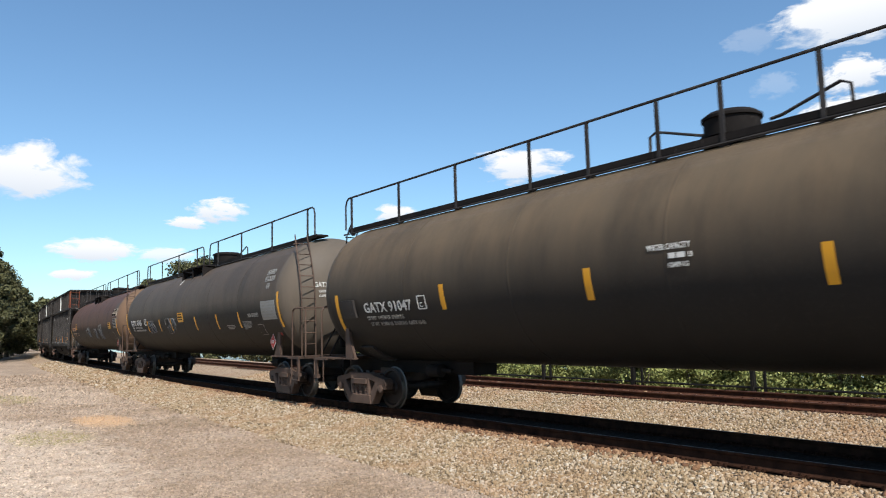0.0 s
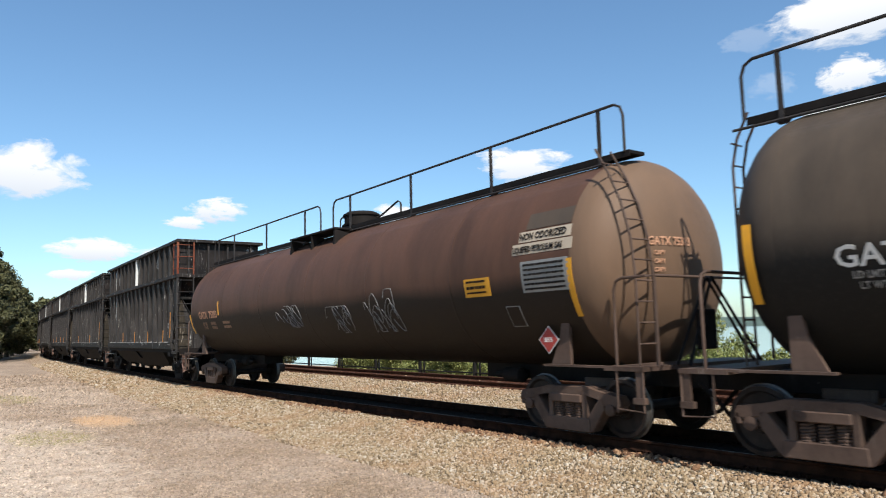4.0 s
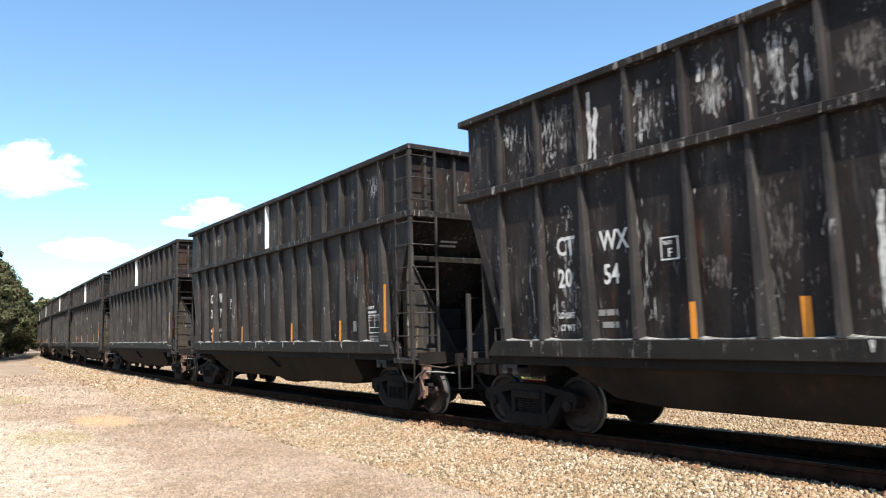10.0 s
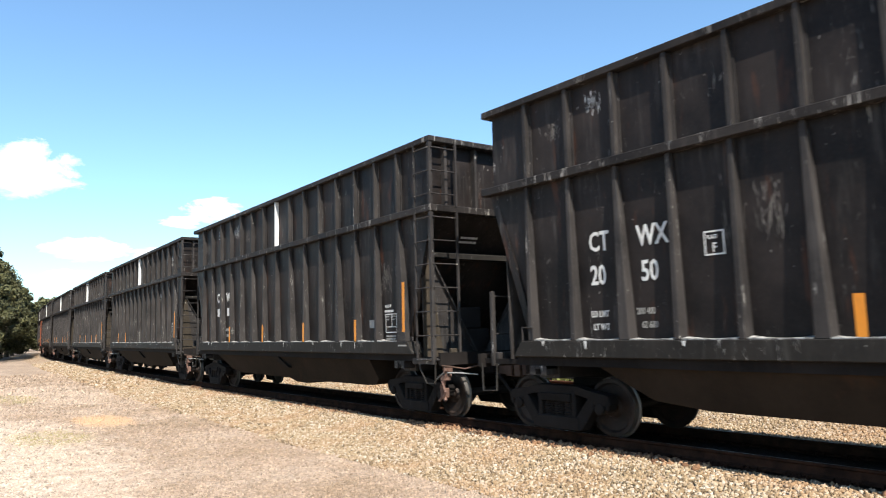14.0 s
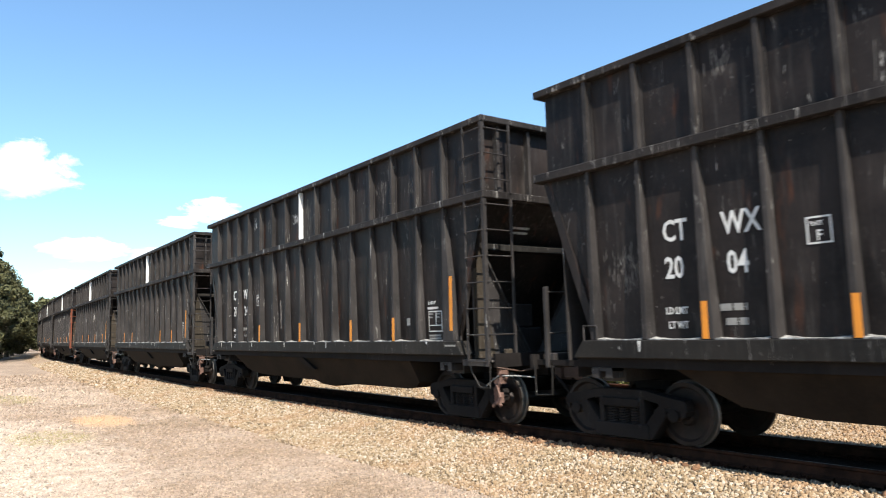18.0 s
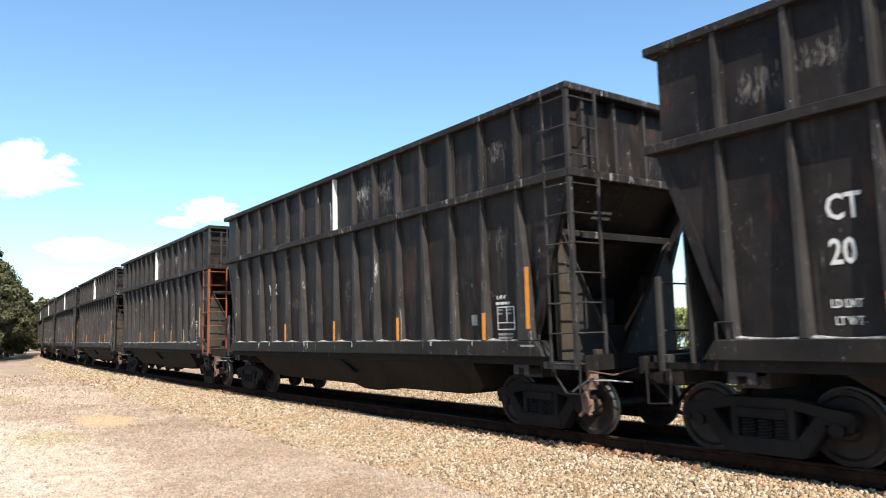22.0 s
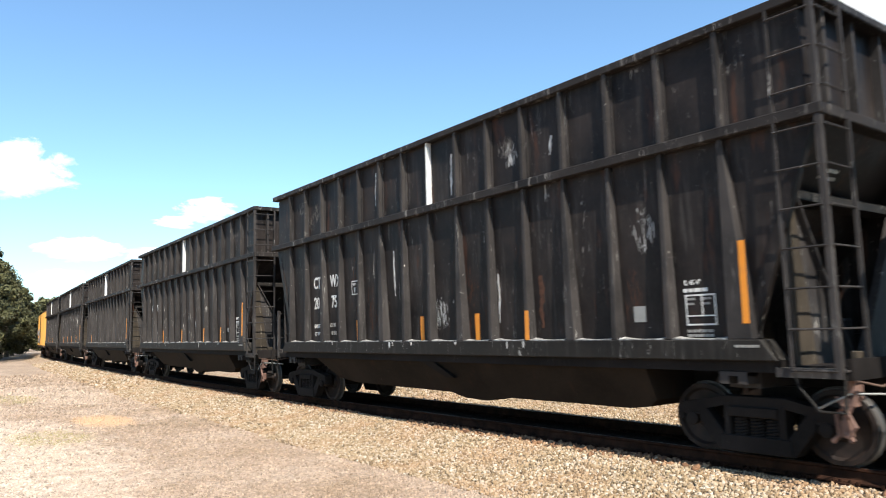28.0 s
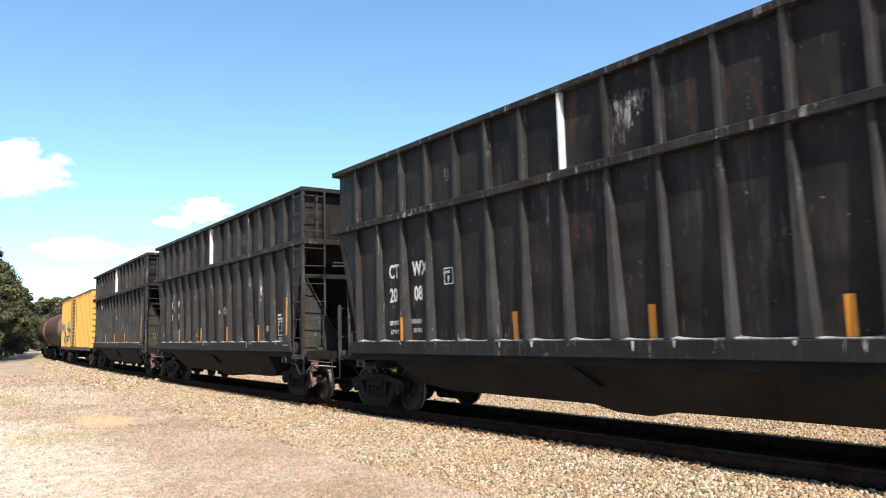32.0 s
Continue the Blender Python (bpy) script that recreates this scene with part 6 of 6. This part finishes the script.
for k, (i, nm, mat, u, za, zb, w, up) in enumerate(WEAR):
    smear(OPEN_CARS[i], nm, mat, u, za, zb, w, 900 + k, up == 1)

TANK_R, TANK_Z = 1.55, 2.50
t1 = tank_car(18.3, tank_black, head_black, truck_brown, "black pressure tank car with paler brown top", [(-0.05, 18.78, (0.4, 1.5, 3.5, 5.5, 7.47, 8.77, 9.78, 11.1, 12.41, 14.48, 16.47, 18.5))], 9.0, 0.43, 0.55)
add(t1, -60.72, BASE / 2, 18.3 - BASE / 2)
for u, d0, d1 in ((0.4, 86, 118), (3.9, 93, 110), (7.15, 93, 110), (10.45, 93, 110), (13.85, 93, 110), (17.65, 93, 126)):
    tank_patch("reflective_strip", t1, yellow_mark, u - 0.06, u + 0.06, d0, d1, label="yellow reflective strip")
narrow(tank_text(t1, "GATX 91047", 0.29, letter_white, 16.55, 108.5), 1.08)
narrow(tank_text(t1, "WATER CAPACITY", 0.105, letter_white, 9.40, 88.5), 0.72)
tank_rows(t1, letter_white, 9.08, 90.3, [(0.0, 0.0, 0.24, 0.07)])
narrow(tank_text(t1, "LB", 0.09, letter_white, 8.80, 92.8), 0.72)
narrow(tank_text(t1, "128409 KG", 0.09, letter_white, 9.10, 97.0), 0.72)
narrow(tank_text(t1, "LD LMT  149230 LB  67650 KG", 0.12, letter_grey, 16.52, 114.5), 0.86)
narrow(tank_text(t1, "LT WT  113800 LB  51650 KG  GATX 10-80", 0.12, letter_grey, 16.46, 119.5), 0.86)
framed_letter(t1, 14.5, 99, "C")
tank_patch("side_bracket", t1, rib_paint, 16.9, 17.42, 98, 112, 0.05, "dusty grey bracket plate")
tank_patch("side_bracket", t1, rib_paint, 17.0, 17.5, 140, 165, 0.05, "dusty grey bracket plate")
TANK_R, TANK_Z = 1.60, 2.55
t2 = tank_car(18.3, tank_dark, head_dark, truck_brown, "dark grey-brown pressure tank car with graffiti and placards", [(9.6, 18.33, (10.46, 13.01, 15.67, 17.85)), (0.0, 8.9, (0.45, 2.95, 5.57, 7.96))], 8.85, 0.56)
add(t2, -40.24, BASE / 2, 18.3 - BASE / 2)
side_platform(t2, 8.15, 10.75)
for u, d0, d1 in ((0.2, 85, 118), (3.22, 100, 117), (5.22, 100, 117), (7.5, 100, 117), (10.55, 99, 116), (12.2, 99, 116), (14.12, 99, 116), (17.9, 85, 118)):
    tank_patch("reflective_strip", t2, yellow_mark, u - 0.05, u + 0.05, d0, d1, label="yellow reflective strip")
narrow(tank_text(t2, "GATX  62485", 0.32, letter_white, 17.0, 105), 1.03)
narrow(tank_text(t2, "LD LMT", 0.11, letter_grey, 16.85, 109.5), 0.8)
narrow(tank_text(t2, "LT WT", 0.11, letter_grey, 16.80, 113.5), 0.8)
tank_rows(t2, letter_grey, 16.3, 107, [(0.0, 0.0, 1.2, 0.075), (0.0, 4.4, 1.7, 0.075)])
framed_letter(t2, 14.5, 96, "C")
tank_rows(t2, letter_white, 10.5, 44, [(0.0, 0.0, 0.26, 0.05), (0.0, 3.0, 0.24, 0.05), (0.0, 6.0, 0.2, 0.05)])
scrawl(t2, 12.9, 14.1, 100, 118, 3)
scrawl(t2, 10.0, 11.2, 99, 120, 4)
tank_patch("warning_sign", t2, yellow_mark, 8.88, 9.53, 93, 105, 0.008, "yellow warning sign with black writing")
tank_rows(t2, truck_black, 9.46, 94.5, [(0.0, 0.0, 0.5, 0.035), (0.0, 3.2, 0.5, 0.05), (0.0, 6.6, 0.5, 0.03)])
tank_rows(t2, letter_grey, 4.4, 113, [(0.0, 0.0, 0.65, 0.028), (0.03, 1.8, 0.68, 0.028), (0.06, 3.6, 0.5, 0.028)])
tank_rows(t2, letter_grey, 2.98, 110, [(0.0, k * 1.3, (0.72, 0.70, 0.70, 0.66, 0.6, 0.5, 0.2)[k], 0.02) for k in range(7)])
tank_patch("data_plate", t2, silver_plate, 0.41, 1.39, 92, 110, 0.006, "silver stencilled data plate")
tank_rows(t2, letter_grey, 1.35, 93, [(0.0, k * 2.8, 0.9, 0.04) for k in range(6)])
for k, txt in enumerate(("LIQUEFIED", "PETROLEUM", "GAS")):
    narrow(tank_text(t2, txt, 0.20, letter_grey, 1.2 - (0.2 if k == 2 else 0.0), 66.5 + k * 7.0), 0.62)
narrow(tank_text(t2, "NON-ODORIZED", 0.15, letter_grey, 2.42, 106), 0.68)
tank_patch("data_frame", t2, letter_grey, 1.52, 1.9, 114, 126, 0.005)
tank_patch("data_frame", t2, tank_dark, 1.535, 1.885, 114.5, 125.5, 0.009)
tank_patch("tag", t2, red_mark, 0.55, 0.72, 124, 127, 0.006, "small red tag")
placard(t2, 1.05, 1.42, 1.36)
head_text(t2, -0.57, (("GATX 62485", 0.17, 0.88, 2.78), ("CAPY", 0.09, 0.76, 2.64), ("CAPY", 0.09, 0.76, 2.52)), letter_white)
t3 = tank_car(18.4, tank_brown, head_brown, truck_brown, "red-brown pressure tank car with dark lower half", [(10.03, 18.3, (10.98, 13.65, 16.39, 17.9)), (0.03, 9.33, (0.51, 3.11, 5.77, 8.44))], 9.0, 0.5, inset=0.32)
add(t3, -20.07, BASE / 2 + 0.18, 18.08 - BASE / 2)
side_platform(t3, 8.35, 10.9)
for u, d0, d1 in ((0.35, 89, 120), (15.15, 86, 101), (17.95, 98, 121)):
    tank_patch("reflective_strip", t3, yellow_mark, u - 0.05, u + 0.05, d0, d1, label="yellow reflective strip")
tank_patch("sign", t3, sign_cream, 0.32, 1.42, 71, 77.2, 0.005, "cream sign with black capitals")
tank_patch("sign", t3, sign_cream, 0.28, 1.55, 78, 84, 0.005, "cream sign with black capitals")
narrow(tank_text(t3, "NON ODORIZED", 0.155, truck_black, 1.40, 76.0), 0.82)
narrow(tank_text(t3, "LIQUEFIED PETROLEUM GAS", 0.135, truck_black, 1.53, 83.0), 0.62)
tank_patch("old_paint", t3, tank_dark, 0.35, 1.30, 60, 70, 0.004, "dark patch of painted-out lettering")
tank_patch("data_plate", t3, silver_plate, 0.37, 1.36, 88, 105, 0.006, "grey data plate with rows of boxes")
tank_rows(t3, truck_black, 1.30, 89.5, [(0.0, k * 2.6, 0.85, 0.032) for k in range(6)])
tank_patch("warning_sign", t3, yellow_mark, 2.13, 2.79, 94, 105, 0.008, "yellow warning sign with black writing")
tank_rows(t3, truck_black, 2.73, 95.3, [(0.0, 0.0, 0.5, 0.035), (0.0, 3.2, 0.5, 0.05), (0.0, 6.6, 0.5, 0.03)])
tank_patch("data_frame", t3, letter_grey, 1.54, 1.86, 112, 125, 0.005)
tank_patch("data_frame", t3, tank_brown, 1.555, 1.845, 112.5, 124.5, 0.009)
for u0, u1, d0, d1, sd in ((5.2, 6.1, 94, 126, 6), (7.0, 7.9, 103, 126, 7), (9.6, 10.7, 99, 119, 8)):
    scrawl(t3, u0, u1, d0, d1, sd, r=0.009)
narrow(tank_text(t3, "GATX  75383", 0.32, letter_peach, 17.0, 103.5), 0.95)
for deg, words in ((111.5, ("LD LMT", "155400LB")), (116.5, ("LT WT", "107600LB"))):
    for x, txt in zip((16.75, 16.02), words):
        narrow(tank_text(t3, txt, 0.15, letter_faded, x, deg), 0.8)
    tank_rows(t3, letter_faded, 14.9, deg - 3.5, [(0.0, 0.0, 0.6, 0.08)])
placard(t3, 1.05, 1.42, 1.36)
head_text(t3, -0.57, (("GATX 75383", 0.17, 0.84, 2.72), ("CAPY", 0.09, 0.76, 2.58), ("CAPY", 0.09, 0.76, 2.46), ("CAPY", 0.09, 0.76, 2.34)), letter_peach)
bc, bl = box_car()
add(bc, 16 * CAR_PITCH, 1.9, bl - 1.9)
for k in range(2):
    tk = tank_car(15.0, tank_brown, head_brown, truck_black, "brown tank car at the end of the train", [(0.0, 15.0, (0.4, 2.6, 5.0, 7.5, 10.0, 12.4, 14.6))], 7.5)
    add(tk, 16 * CAR_PITCH + 17.5 + k * 17.3, BASE / 2, 15.0 - BASE / 2)



def motions():
    for ob in CLOUDS:  # the clouds drift slowly
        m = ob.matrix_world.copy()
        walk(ob, [(0.0, m), (SECONDS, Matrix.Rotation(radians(1.0), 4, "Z") @ m)])
    for car, at, a, b in TRAIN:
        rows = []
        k = 0
        while k <= 64:
            rows.append((k * 0.5, ride(at - moved(k * 0.5), a, b)))
            k += 1
        walk(car, rows)
    # all wheelsets turn alike: the two kinds differ only in their place in the truck
    spin = {}
    for ob in list(scene.objects):
        if ob.name.split(".")[0] != "wheelset":
            continue
        s = 1 if ob.location.x > 0 else -1
        if s not in spin:
            rows = []
            for k in range(481):
                t = k / 15
                rows.append((t, Matrix.Translation((s * BASE / 2, 0, WHEEL_R)) @ Matrix.Rotation(-(moved(t) - moved(0)) / WHEEL_R, 4, "Y")))
            walk(ob, rows)
            spin[s] = ob.animation_data.action, ob.animation_data.action_slot
        else:
            ob.rotation_mode = "QUATERNION"
            ob.animation_data_create()
            ob.animation_data.action = spin[s][0]
            ob.animation_data.action_slot = spin[s][1]


motions()
